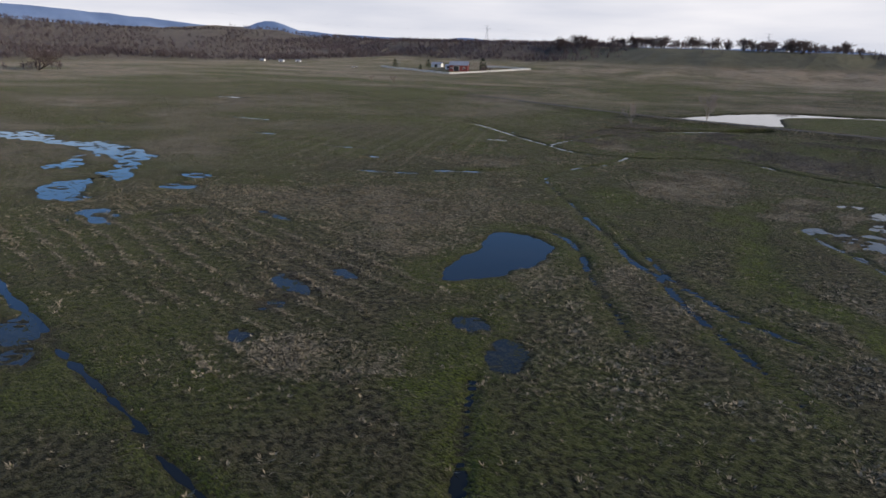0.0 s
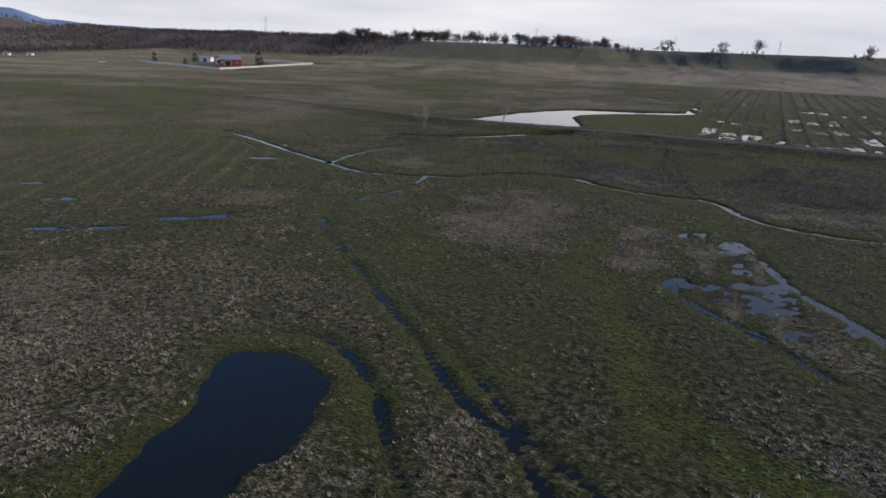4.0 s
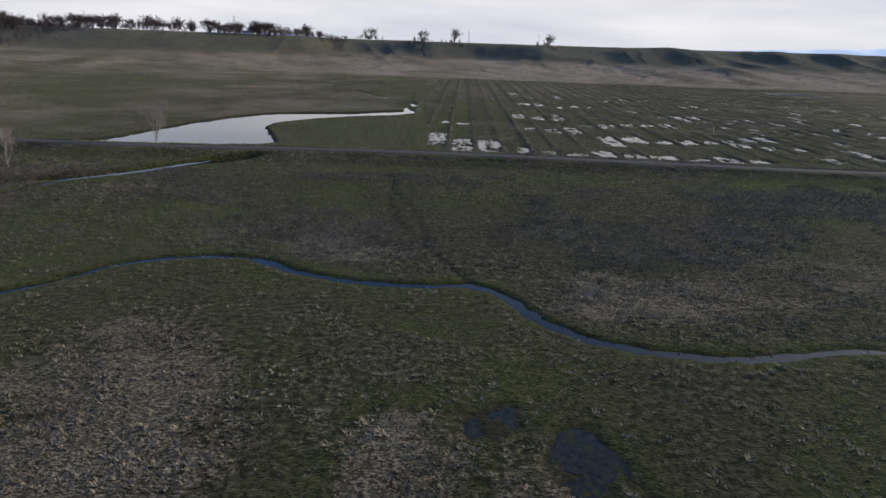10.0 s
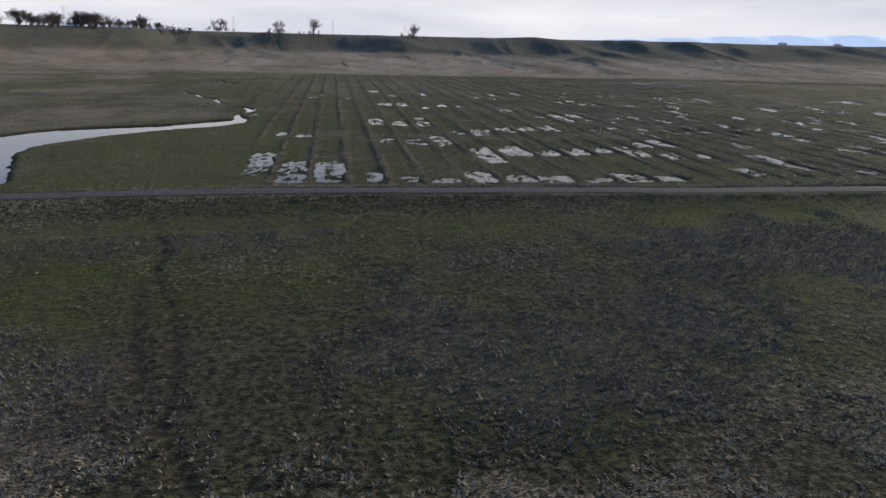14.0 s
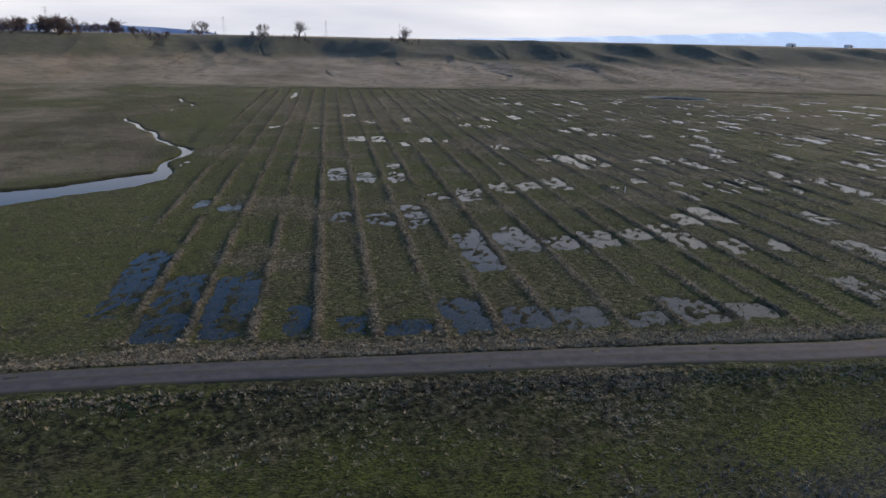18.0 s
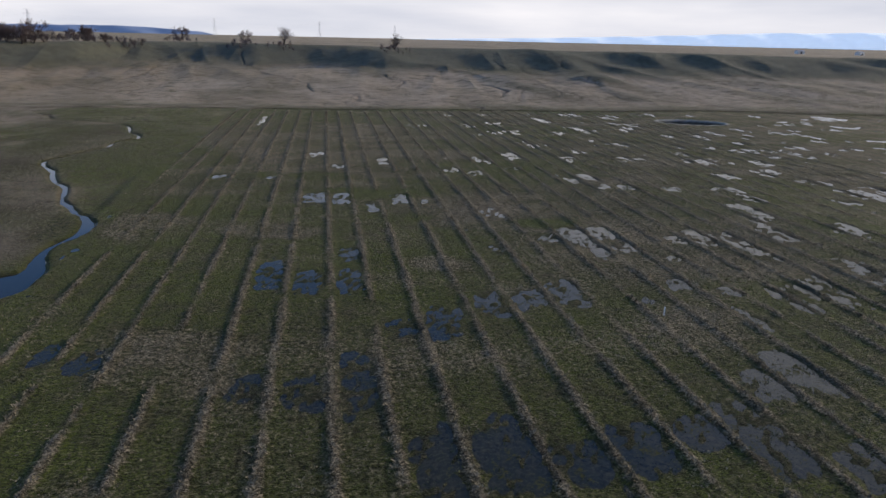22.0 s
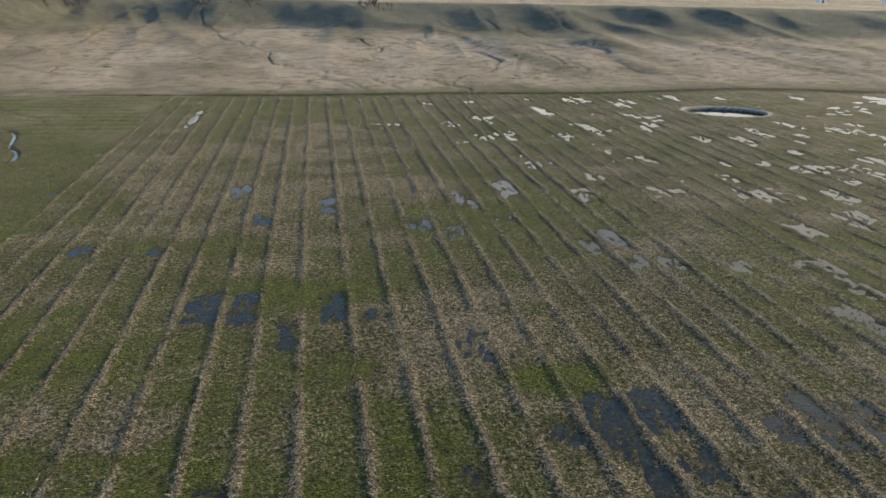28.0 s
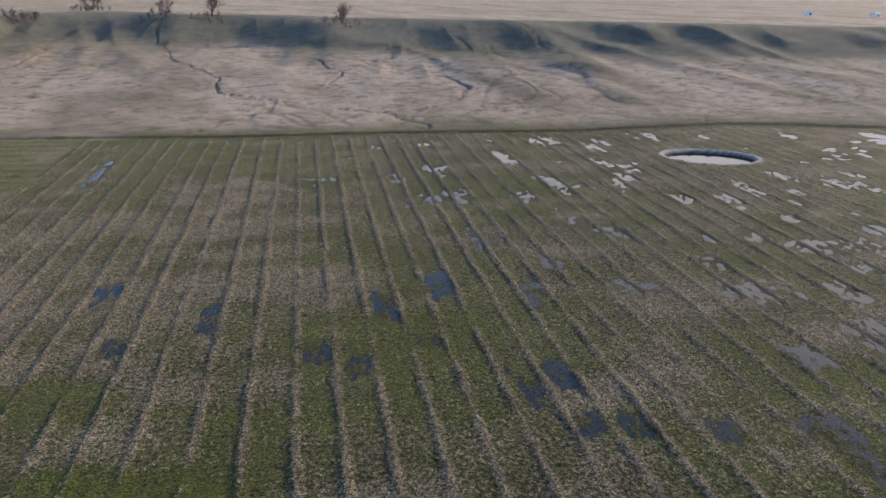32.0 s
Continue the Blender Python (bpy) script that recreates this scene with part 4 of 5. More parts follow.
def shallow_material():
    """Thin clear water over drowned grass and mud, with grass tips breaking the surface."""
    m, n, l, b = material("shallow water", 0.04)
    bed = node_noise(n, l, 2.4, 5, 0.7)
    patch = node_noise(n, l, 0.5, 3, 0.6)
    tips = node_noise(n, l, 3.0, 5, 0.72, (1.0, 1.5, 1.0))
    col = node_mix(n, l, node_ramp(n, l, bed, 0.38, 0.66), (0.015, 0.016, 0.010), (0.058, 0.053, 0.028))
    col = node_mix(n, l, node_ramp(n, l, patch, 0.4, 0.65), col, (0.024, 0.027, 0.018))
    grass = node_ramp(n, l, node_math(n, l, "ADD", tips, node_math(n, l, "MULTIPLY", node_math(n, l, "SUBTRACT", patch, 0.5), 0.7)), 0.57, 0.67)
    col = node_mix(n, l, grass, col, node_mix(n, l, bed, (0.020, 0.024, 0.006), (0.120, 0.112, 0.045)))
    l.new(col, b.inputs["Base Color"])
    l.new(node_math(n, l, "ADD", node_math(n, l, "MULTIPLY", grass, 0.85), 0.04), b.inputs["Roughness"])
    l.new(node_math(n, l, "MULTIPLY", node_math(n, l, "SUBTRACT", 1.0, grass), 0.5), b.inputs["Specular IOR Level"])
    b.inputs["IOR"].default_value = 1.333
    node_bump(n, l, bed, b, 0.04, 0.02)
    return m


def road_material():
    m, n, l, b = material("packed gravel", 0.95)
    a = node_noise(n, l, 0.8, 5, 0.6)
    f = node_noise(n, l, 9, 4, 0.7)
    col = node_mix(n, l, node_ramp(n, l, a, 0.35, 0.65), (0.048, 0.042, 0.039), (0.095, 0.083, 0.077))
    col = node_mix(n, l, node_math(n, l, "MULTIPLY", f, 0.5), col, (0.18, 0.16, 0.15))
    crown = n.new("ShaderNodeAttribute")
    crown.attribute_name = "crown"
    verge = node_mix(n, l, f, (0.035, 0.034, 0.014), (0.13, 0.108, 0.062))
    col = node_mix(n, l, node_ramp(n, l, node_math(n, l, "ADD", crown.outputs["Fac"], node_math(n, l, "MULTIPLY", node_math(n, l, "SUBTRACT", a, 0.5), 1.6)), 0.35, 0.8), col, verge)
    l.new(col, b.inputs["Base Color"])
    node_bump(n, l, f, b, 0.5, 0.03)
    return m


def plain(name, lo, hi, scale, rough=0.8, bump=0.0):
    """A two-tone material with grain at one size and broad stains."""
    m, n, l, b = material(name, rough)
    f = node_noise(n, l, scale, 5, 0.6)
    g = node_noise(n, l, scale * 0.12, 3, 0.5)
    col = node_mix(n, l, node_ramp(n, l, node_math(n, l, "ADD", node_math(n, l, "MULTIPLY", f, 0.6), node_math(n, l, "MULTIPLY", g, 0.4)), 0.32, 0.68), lo, hi)
    l.new(col, b.inputs["Base Color"])
    if bump:
        node_bump(n, l, f, b, 0.5, bump)
    return m


M_GROUND, M_WATER, M_SHALLOW, M_ROAD = ground_material(), water_material(), shallow_material(), road_material()
M_BARK = plain("bark", (0.035, 0.028, 0.023), (0.085, 0.070, 0.058), 3.0, 0.9)
M_TWIG = plain("bare twigs", (0.065, 0.046, 0.042), (0.15, 0.112, 0.102), 0.8, 0.9)
M_WOOD = plain("woodland twigs", (0.098, 0.078, 0.080), (0.20, 0.160, 0.160), 0.05, 0.95)
M_PALE_BARK = plain("pale bark", (0.20, 0.17, 0.15), (0.34, 0.30, 0.27), 2.0, 0.85)
M_STRAW = plain("dry grass", (0.095, 0.079, 0.045), (0.46, 0.388, 0.255), 1.1, 0.9)
M_GRASS = plain("green grass", (0.030, 0.037, 0.008), (0.105, 0.116, 0.026), 0.9, 0.85)
M_REED = plain("grey dead stems", (0.085, 0.074, 0.062), (0.235, 0.205, 0.170), 0.9, 0.9)
# far ranges: the haze of distance is painted into both colours
M_HAZE_BLUE = plain("haze-blue forest", (0.12, 0.18, 0.31), (0.19, 0.26, 0.40), 0.004, 1.0)
M_HAZE_PALE = plain("haze-pale mountains", (0.62, 0.74, 0.86), (0.68, 0.78, 0.88), 0.003, 1.0)
# a faint emission is added to lift the ranges towards the sky
for far_mat, haze_glow, strength in ((M_HAZE_BLUE, (0.22, 0.33, 0.52, 1), 0.18), (M_HAZE_PALE, (0.62, 0.74, 0.86, 1), 0.55)):
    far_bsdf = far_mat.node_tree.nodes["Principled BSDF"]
    far_bsdf.inputs["Emission Color"].default_value, far_bsdf.inputs["Emission Strength"].default_value = haze_glow, strength
M_WHITE = plain("white paint", (0.74, 0.74, 0.72), (0.86, 0.86, 0.84), 2.0, 0.6)
M_RED = plain("red barn boards", (0.17, 0.038, 0.034), (0.27, 0.07, 0.062), 1.5, 0.75)
M_TIN = plain("weathered tin", (0.22, 0.24, 0.28), (0.38, 0.40, 0.44), 0.8, 0.45)
# dark glass, and near-black panels painted as the shade inside doors and bays
M_DARK = plain("dark panel", (0.010, 0.010, 0.012), (0.025, 0.025, 0.028), 1.0, 0.5)
# grey steel, with the haze on far pylons put into its pale tone
M_STEEL = plain("galvanised steel", (0.42, 0.45, 0.50), (0.58, 0.60, 0.64), 1.0, 0.5)
M_EVERGREEN = plain("evergreen leaves", (0.016, 0.026, 0.012), (0.05, 0.07, 0.028), 1.5, 0.9)
M_CAR = plain("white car paint", (0.62, 0.62, 0.62), (0.75, 0.75, 0.75), 0.5, 0.3)
M_RUBBER = plain("rubber", (0.012, 0.012, 0.012), (0.03, 0.03, 0.03), 5, 0.8)


# ---- mesh tools ----
def mesh_from(name, verts, faces, mat=None, smooth_faces=False):
    """verts (n, 3), faces (m, 3 or 4) arrays."""
    me = bpy.data.meshes.new(name)
    verts, faces = np.asarray(verts, np.float32), np.asarray(faces, np.int32)
    k = faces.shape[1]
    me.vertices.add(len(verts))
    me.vertices.foreach_set("co", verts.ravel())
    me.loops.add(faces.size)
    me.loops.foreach_set("vertex_index", faces.ravel())
    me.polygons.add(len(faces))
    me.polygons.foreach_set("loop_start", np.arange(0, faces.size, k, dtype=np.int32))
    if smooth_faces:
        me.polygons.foreach_set("use_smooth", np.ones(len(faces), bool))
    me.update(calc_edges=True)
    if mat:
        me.materials.append(mat)
    return me


def part(name, bm, mat, parent, label=""):
    me = bpy.data.meshes.new(name)
    bm.to_mesh(me)
    bm.free()
    me.materials.append(mat)
    ob = new(name, me)
    ob.parent = parent
    if label:
        ob["label"] = label
    return ob


def box(bm, lo, hi, m=None):
    made = bmesh.ops.create_cube(bm, size=1)["verts"]
    c, s = (Vector(lo) + Vector(hi)) / 2, Vector(hi) - Vector(lo)
    for v in made:
        v.co = Vector((v.co.x * s.x, v.co.y * s.y, v.co.z * s.z)) + c
        if m:
            v.co = m @ v.co
    return made


def steps(*runs):
    """Coordinates from runs of (start, end, step)."""
    out = []
    for a, b, s in runs:
        out.extend(np.linspace(a, b, max(1, round((b - a) / s)), endpoint=False))
    return np.array(out + [runs[-1][1]])


# ---- ground: one sheet to the horizon ----
gx = steps((-4600, -2000, 130), (-2000, -800, 40), (-800, -420, 9), (-420, -160, 4), (-160, -64, 1.1), (-64, 24, 0.53), (24, 112, 0.60), (112, 240, 0.85), (240, 420, 2.4), (420, 900, 9), (900, 2000, 40), (2000, 4600, 130))
gy = steps((-900, -200, 50), (-200, -46, 6), (-46, 78, 0.62), (78, 106, 0.5), (106, 148, 0.9), (148, 170, 0.6), (170, 260, 0.85), (260, 330, 1.05), (330, 470, 1.35), (470, 640, 2.6), (640, 860, 3.8), (860, 1500, 22), (1500, 4700, 130))
GX, GY = np.meshgrid(gx, gy)
fx, fy = GX.ravel(), GY.ravel()
hz, dry, lush, wet, pale, short, hill, litter = terrain(fx, fy)
nx, ny = len(gx), len(gy)
corner = (np.arange(ny - 1)[:, None] * nx + np.arange(nx - 1)).ravel()
me = mesh_from("ground", np.stack([fx, fy, hz], 1), np.stack([corner, corner + 1, corner + nx + 1, corner + nx], 1), M_GROUND, True)
for key, values in (("dry", dry), ("lush", lush), ("wet", wet), ("pale", pale), ("short", short), ("hill", hill), ("litter", litter)):
    me.attributes.new(key, "FLOAT", "POINT").data.foreach_set("value", values.astype(np.float32))
ground = tagged(new("ground", me), "waterlogged winter pasture of green and straw-coloured grass", "ground", kind="structure")


# ---- water ----
def sheet(name, ring, z, label, category="water", mat=None):
    """A flat sheet of water over a closed outline, fanned from its middle in strips."""
    bm = bmesh.new()
    bm.faces.new([bm.verts.new((p[0], p[1], z)) for p in ring])
    bmesh.ops.triangulate(bm, faces=bm.faces[:])
    me = bpy.data.meshes.new(name)
    bm.to_mesh(me)
    bm.free()
    me.materials.append(mat or M_WATER)
    return tagged(new(name, me), label, category, kind="structure")


def ribbon(name, line, drop, label, spare=0.45, level=None, mat=None):
    """Water along a stream bed."""
    p = line[:, :2]
    t = np.gradient(p, axis=0)
    t /= np.linalg.norm(t, axis=1)[:, None]
    side = np.stack([-t[:, 1], t[:, 0]], 1) * (0.5 * line[:, 2] + spare)[:, None]
    z = broad(p[:, 0], p[:, 1]) - drop if level is None else np.full(len(p), level)
    v = np.concatenate([np.column_stack([p - side, z]), np.column_stack([p + side, z])])
    k = np.arange(len(p) - 1)
    me = mesh_from(name, v, np.stack([k, k + 1, k + 1 + len(p), k + len(p)], 1), mat or M_WATER)
    return tagged(new(name, me), label, "water", kind="structure")


def widened(ring, by):
    """The outline moved outwards."""
    t = np.roll(ring, -1, 0) - np.roll(ring, 1, 0)
    out = np.stack([t[:, 1], -t[:, 0]], 1) / np.linalg.norm(t, axis=1)[:, None]
    turn = np.sum(ring[:, 0] * np.roll(ring[:, 1], -1) - ring[:, 1] * np.roll(ring[:, 0], -1))
    return ring + out * (by if turn > 0 else -by)


sheet("lake_water", widened(LAKE, 0.9), 1.95, "long bright farm reservoir behind the road", "lake")
sheet("pond_water", widened(POND, 0.9), -0.12, "small dark blue pond in the meadow grass", "pond")
sheet("dugout_water", OVAL, 1.42, "oval dug-out stock pond with pale banks", "pond")
ribbon("stream_water", STREAM * (1, 1, 0.9), 0.2, "narrow winding stream through the wet meadow")
ribbon("stream_water", BRANCH, 0.2, "thin side stream with grassy banks")
ribbon("stream_water", TRIB, 0.18, "thin feeder stream in the grass")
ribbon("ditch_water", DITCH, 0.16, "straight water-filled ditch")
ribbon("brook_water", BROOK[BROOK[:, 1] < 262], 0.0, "brook running out of the reservoir", level=1.96)
ribbon("brook_water", BROOK[BROOK[:, 1] >= 261], 0.36, "narrow brook winding over the pasture")
ribbon("ditch_water", FAR_DITCH[(FAR_DITCH[:, 0] > 84) & (FAR_DITCH[:, 0] < 128)], 0.80, "shallow ditch along the far edge of the field")
for x0, x1 in ((-15, -6), (6, 14), (24, 33), (45, 56), (-62, -51), (-98, -88)):
    ribbon("ditch_water", FAR_DITCH[(FAR_DITCH[:, 0] > x0) & (FAR_DITCH[:, 0] < x1)], 0.72, "puddle in the ditch along the far edge of the field")
for ring in FLOODS:
    sheet("flood_water", widened(ring, 2.0), -0.10 + float(broad(ring[:, 0], ring[:, 1]).min()), "bright sheet of flood water over short grass", "puddle", M_SHALLOW)
for rank, rut in enumerate(RUTS):
    ribbon("rut_water", rut * (1, 1, 0.8), 0.172 + 0.003 * rank, "water standing in a wheel rut", 0.2)
sheet("puddle_water", spline([(-1, 74), (6, 75), (12, 66), (16, 56), (20, 47), (19, 41), (12, 40), (3, 46), (-1, 52), (-1, 64)], 2.0, True)[:, :2], -0.135 + float(broad(np.array([7.0]), np.array([55.0]))[0]), "shallow flood water between strips of straw", "puddle", M_SHALLOW)
for rank, ring in enumerate(HOLLOWS[12:] + HOLLOWS_WEST):
    c, s = math.cos(radians(ring[4])), math.sin(radians(ring[4]))
    pts = [(ring[0] + 1.25 * (c * ring[2] * math.cos(a) - s * ring[3] * math.sin(a)), ring[1] + 1.25 * (s * ring[2] * math.cos(a) + c * ring[3] * math.sin(a))) for a in np.linspace(0, 6.283, 24, endpoint=False)]
    sheet("puddle_water", pts, float(broad(np.array([ring[0]]), np.array([ring[1]]))[0]) - 0.10 - 0.003 * (rank % 8), "shallow flood puddle among grass tufts", "puddle", M_SHALLOW)
cells = [(x, y) for x in np.arange(-6, 400, 3.0) for y in np.arange(132, 470, 3.0)]
cx, cy = np.array(cells).T
use = (field_mask(cx, cy) + field_mask(cx + 3, cy) + field_mask(cx, cy + 3) + field_mask(cx + 3, cy + 3) > 0.2) & (area_distance(cx + 1.5, cy + 1.5, OVAL, 30) > 3.5) & (cy < far_edge(cx) - 6)
cx, cy = cx[use], cy[use]
corners = np.stack([np.stack([cx + a, cy + b, np.full(len(cx), FIELD - 0.065)], 1) for a, b in ((0, 0), (3, 0), (3, 3), (0, 3))], 1).reshape(-1, 3)
tagged(new("field_water", mesh_from("field_water", corners, np.arange(len(corners)).reshape(-1, 4), M_SHALLOW)), "sheets of standing water between the field ridges", "puddle", kind="structure")

# ---- road ----
centre = spline([(*p, 0.0) for p in ROAD[2:-1]], 1.5)
p = centre[:, :2]
t = np.gradient(p, axis=0)
t /= np.linalg.norm(t, axis=1)[:, None]
side = np.stack([-t[:, 1], t[:, 0]], 1)
section = [(-1.75, -0.12), (-1.55, 0.03), (-1.1, 0.02), (-0.75, 0.01), (-0.35, 0.05), (0, 0.07), (0.35, 0.05), (0.75, 0.01), (1.1, 0.02), (1.55, 0.03), (1.75, -0.12)]
rows = []
for off, up in section:
    wob = 0.18 * (vnoise(p[:, 0] / 3, p[:, 1] / 3 + off * 9, 5) - 0.5) * (abs(off) > 1.2)
    q = p + side * ((off + wob) * (0.35 + 0.65 * smooth(-165, -120, p[:, 0])))[:, None]
    rows.append(np.column_stack([q, broad(q[:, 0], q[:, 1]) + 0.05 + up]))
v = np.concatenate(rows)
m = len(p)
k = (np.arange(len(section) - 1)[:, None] * m + np.arange(m - 1)).ravel()
road_mesh = mesh_from("road", v, np.stack([k, k + 1, k + m + 1, k + m], 1), M_ROAD, True)
road_mesh.attributes.new("crown", "FLOAT", "POINT").data.foreach_set("value", np.repeat(np.array([1, 0.8, 0.2, 0, 0.3, 0.62, 0.3, 0, 0.2, 0.8, 1], np.float32), m))
tagged(new("road", road_mesh), "narrow grey gravel farm track on a low bank", "road", kind="structure")


# ---- distance ----
def mountains(name, az0, az1, dist, crest, mat, label):
    """A range of hills as a closed relief between two azimuths (degrees right of +y)."""
    n, k = 160, 8
    az = np.radians(np.linspace(az0, az1, n))
    verts, faces = [], []
    for j in range(k + 1):
        f = j / k
        d = dist + 500 * f + 60 * np.sin(az * 90 + j)
        h = np.array([crest(math.degrees(a)) for a in az])
        z = -30 + (h + 30) * math.sin(min(f * 1.25, 1) * math.pi / 2) + 0.10 * h * (fbm(np.degrees(az) * 8, np.full(n, f * 6.0), 5, 3, 13) - 0.5)
        verts.append(np.column_stack([d * np.sin(az), d * np.cos(az), z]))
    kk = (np.arange(k)[:, None] * n + np.arange(n - 1)).ravel()
    me = mesh_from(name, np.concatenate(verts), np.stack([kk, kk + 1, kk + n + 1, kk + n], 1), mat, True)
    return tagged(new(name, me), label, "mountains", kind="structure")


# (azimuth, crest height) of the blue range and its cone in the west, and of the pale range in the north-east
WEST = [(-100, 230), (-82, 192), (-74, 163), (-68, 137), (-63, 111), (-60.6, 90), (-58.8, 96), (-57.8, 126), (-57, 140), (-56.2, 135), (-54.8, 95), (-52, 76), (-46, 68), (-42.5, 62), (-41, 76), (-39.8, 80), (-38, 66), (-30, 57), (-20, 58), (-14, 65), (-10, 62), (-6, 43), (-4, 0), (8, -17)]
EAST = [(0, -20), (8, 24), (19, 46), (32, 82), (38, 102), (45, 112), (60, 105), (80, 100), (110, 100)]
mountains("backdrop_west", -100, 8, 3700, lambda a: float(np.interp(a, *np.array(WEST).T)), M_HAZE_BLUE, "wooded range tinted haze blue, with a lone cone-shaped hill")
mountains("backdrop_east", 0, 110, 3900, lambda a: float(np.interp(a, *np.array(EAST).T)), M_HAZE_PALE, "far mountains in pale blue painted haze on the horizon")


# ---- plants ----
def at_ground(x, y, *layers):
    """Bilinear lookup on the ground sheet."""
    i, j = np.clip(np.searchsorted(gx, x) - 1, 0, nx - 2), np.clip(np.searchsorted(gy, y) - 1, 0, ny - 2)
    u, v = (x - gx[i]) / (gx[i + 1] - gx[i]), (y - gy[j]) / (gy[j + 1] - gy[j])
    k = j * nx + i
    return [a[k] * (1 - u) * (1 - v) + a[k + 1] * u * (1 - v) + a[k + nx] * (1 - u) * v + a[k + nx + 1] * u * v for a in layers]


def tufts(name, x, y, z, height, spread, blades, mat, label, seed):
    """Grass tufts, each a fan of bent narrow blades, as one mesh."""
    r = np.random.default_rng(seed)
    n = len(x)
    a = r.uniform(0, 2 * math.pi, (n, blades))
    size = np.clip(r.lognormal(-0.15, 0.34, (n, 1)), 0.4, 1.8)
    lean = r.uniform(0.25, 1.0, (n, blades)) * spread * size
    tall = height * size * r.uniform(0.6, 1.15, (n, blades))
    w = 0.017 + 0.025 * r.random((n, blades))
    ca, sa = np.cos(a), np.sin(a)
    off = 0.25 * lean
    base = np.stack([x[:, None] + off * ca, y[:, None] + off * sa, np.repeat(z[:, None] - 0.03, blades, 1)], -1)
    sidev = np.stack([-sa * w, ca * w, np.zeros_like(w)], -1)
    mid = base + np.stack([0.45 * lean * ca, 0.45 * lean * sa, 0.55 * tall], -1)
    tip = base + np.stack([lean * ca, lean * sa, tall], -1)
    v = np.stack([base, mid + 1.1 * sidev, tip, mid - 1.1 * sidev], 2).reshape(-1, 3)
    k = np.arange(n * blades) * 4
    f = np.concatenate([np.stack([k, k + 1, k + 3], 1), np.stack([k + 1, k + 2, k + 3], 1)])
    return tagged(new(name, mesh_from(name, v, f, mat)), label, "grass", kind="stuff")


def scatter(n, x0, x1, y0, y1, seed):
    r = np.random.default_rng(seed)
    x, y = r.uniform(x0, x1, n), r.uniform(y0, y1, n)
    return (x, y, r.random(n), *at_ground(x, y, hz, dry, lush, wet))


def sow():
    road_at = lambda x: np.interp(x, road_x, road_y)
    # meadow
    x, y, q, z, d, g, w = scatter(420000, -80, 52, -40, 152, 1)
    lump = fbm(x, y, 2.2, 2, 121)
    ok = (w < 0.45) & (y < road_at(x) - 3)
    straw = ok & (q < (0.035 + 0.62 * np.clip(d, 0, 1) * (1 - 0.6 * g)) * smooth(0.40, 0.60, lump))
    tufts("straw_tufts", x[straw], y[straw], z[straw], 0.17, 0.32, 8, M_STRAW, "straw-coloured tufts of dead grass over the meadow", 2)
    green = ok & ~straw & (q > 0.93 - 0.1 * g) & (lump > 0.40)
    tufts("green_tufts", x[green], y[green], z[green], 0.13, 0.24, 4, M_GRASS, "short green grass tufts over the meadow", 3)
    # grey dead stems on the slope below the road
    x, y, q, z, d, g, w = scatter(90000, -70, 75, 100, 142, 4)
    lump = fbm(x, y, 16, 3, 131) + 0.25 * (fbm(x, y, 2.5, 2, 132) - 0.5)
    stems = (w < 0.4) & (q < 0.75 * smooth(0.38, 0.60, lump))
    tufts("dead_stems", x[stems], y[stems], z[stems], 0.24, 0.28, 4, M_REED, "grey dead weed stems on the slope below the road", 5)
    # coarser clumps over the western pasture
    x, y, q, z, d, g, w = scatter(46000, -235, -80, -25, 150, 14)
    lump = fbm(x + 0.3 * y, 2 * y, 9, 3, 151)
    ok = (w < 0.3) & (lump > 0.45)
    some = ok & (q < 0.38)
    tufts("pasture_straw", x[some], y[some], z[some], 0.20, 0.55, 4, M_STRAW, "dead grass clumps over the western pasture", 15)
    some = ok & (q > 0.62)
    tufts("pasture_grass", x[some], y[some], z[some], 0.18, 0.45, 4, M_GRASS, "green grass clumps over the western pasture", 16)
    # clumps over the open pasture beyond the road
    x, y, q, z, d, g, w = scatter(60000, -190, -4, 160, 460, 17)
    ok = (w < 0.3) & (field_mask(x, y) < 0.2) & (y > road_at(x) + 4) & (fbm(x, y, 9, 3, 152) > 0.44)
    some = ok & (q < 0.5)
    tufts("open_pasture_straw", x[some], y[some], z[some], 0.18, 0.45, 4, M_STRAW, "dead grass clumps over the grazed pasture", 18)
    some = ok & (q > 0.72)
    tufts("open_pasture_grass", x[some], y[some], z[some], 0.16, 0.42, 4, M_GRASS, "green grass clumps over the grazed pasture", 21)
    # road verges, ranker on the field side
    x = np.random.default_rng(6).uniform(-80, 140, 15000)
    s = np.random.default_rng(7).normal(0, 1, 15000)
    y = road_at(x) + np.where(s > -0.4, 1.9 + 2.2 * np.abs(s), -2.0 + 1.5 * s)
    z, w = at_ground(x, y, hz, wet)
    ok = (w < 0.5) & ((x > 2) | (s < -0.4) | (np.arange(15000) % 3 == 0))
    tufts("verge_tufts", x[ok], y[ok], z[ok], 0.22, 0.30, 6, M_STRAW, "rank dry grass along both edges of the track", 8)
    # field ridges and the strips between them
    x, y, q, z, d, g, w = scatter(230000, -6, 132, 158, 330, 9)
    inside = field_mask(x, y) > 0.5
    lump = fbm(x, y, 1.8, 2, 141)
    fall = 1 - 0.5 * smooth(230, 330, y)
    ridge = inside & (np.abs(ridge_distance(x, y)) < 0.5)
    rows = np.random.default_rng(10)
    u, along = rows.choice(ridge_u[:34], 80000) + rows.normal(0, 0.22, 80000), rows.uniform(158, 446, 80000)
    ru = u + SHEAR * (along - 165)
    (rz,) = at_ground(ru, along, hz)
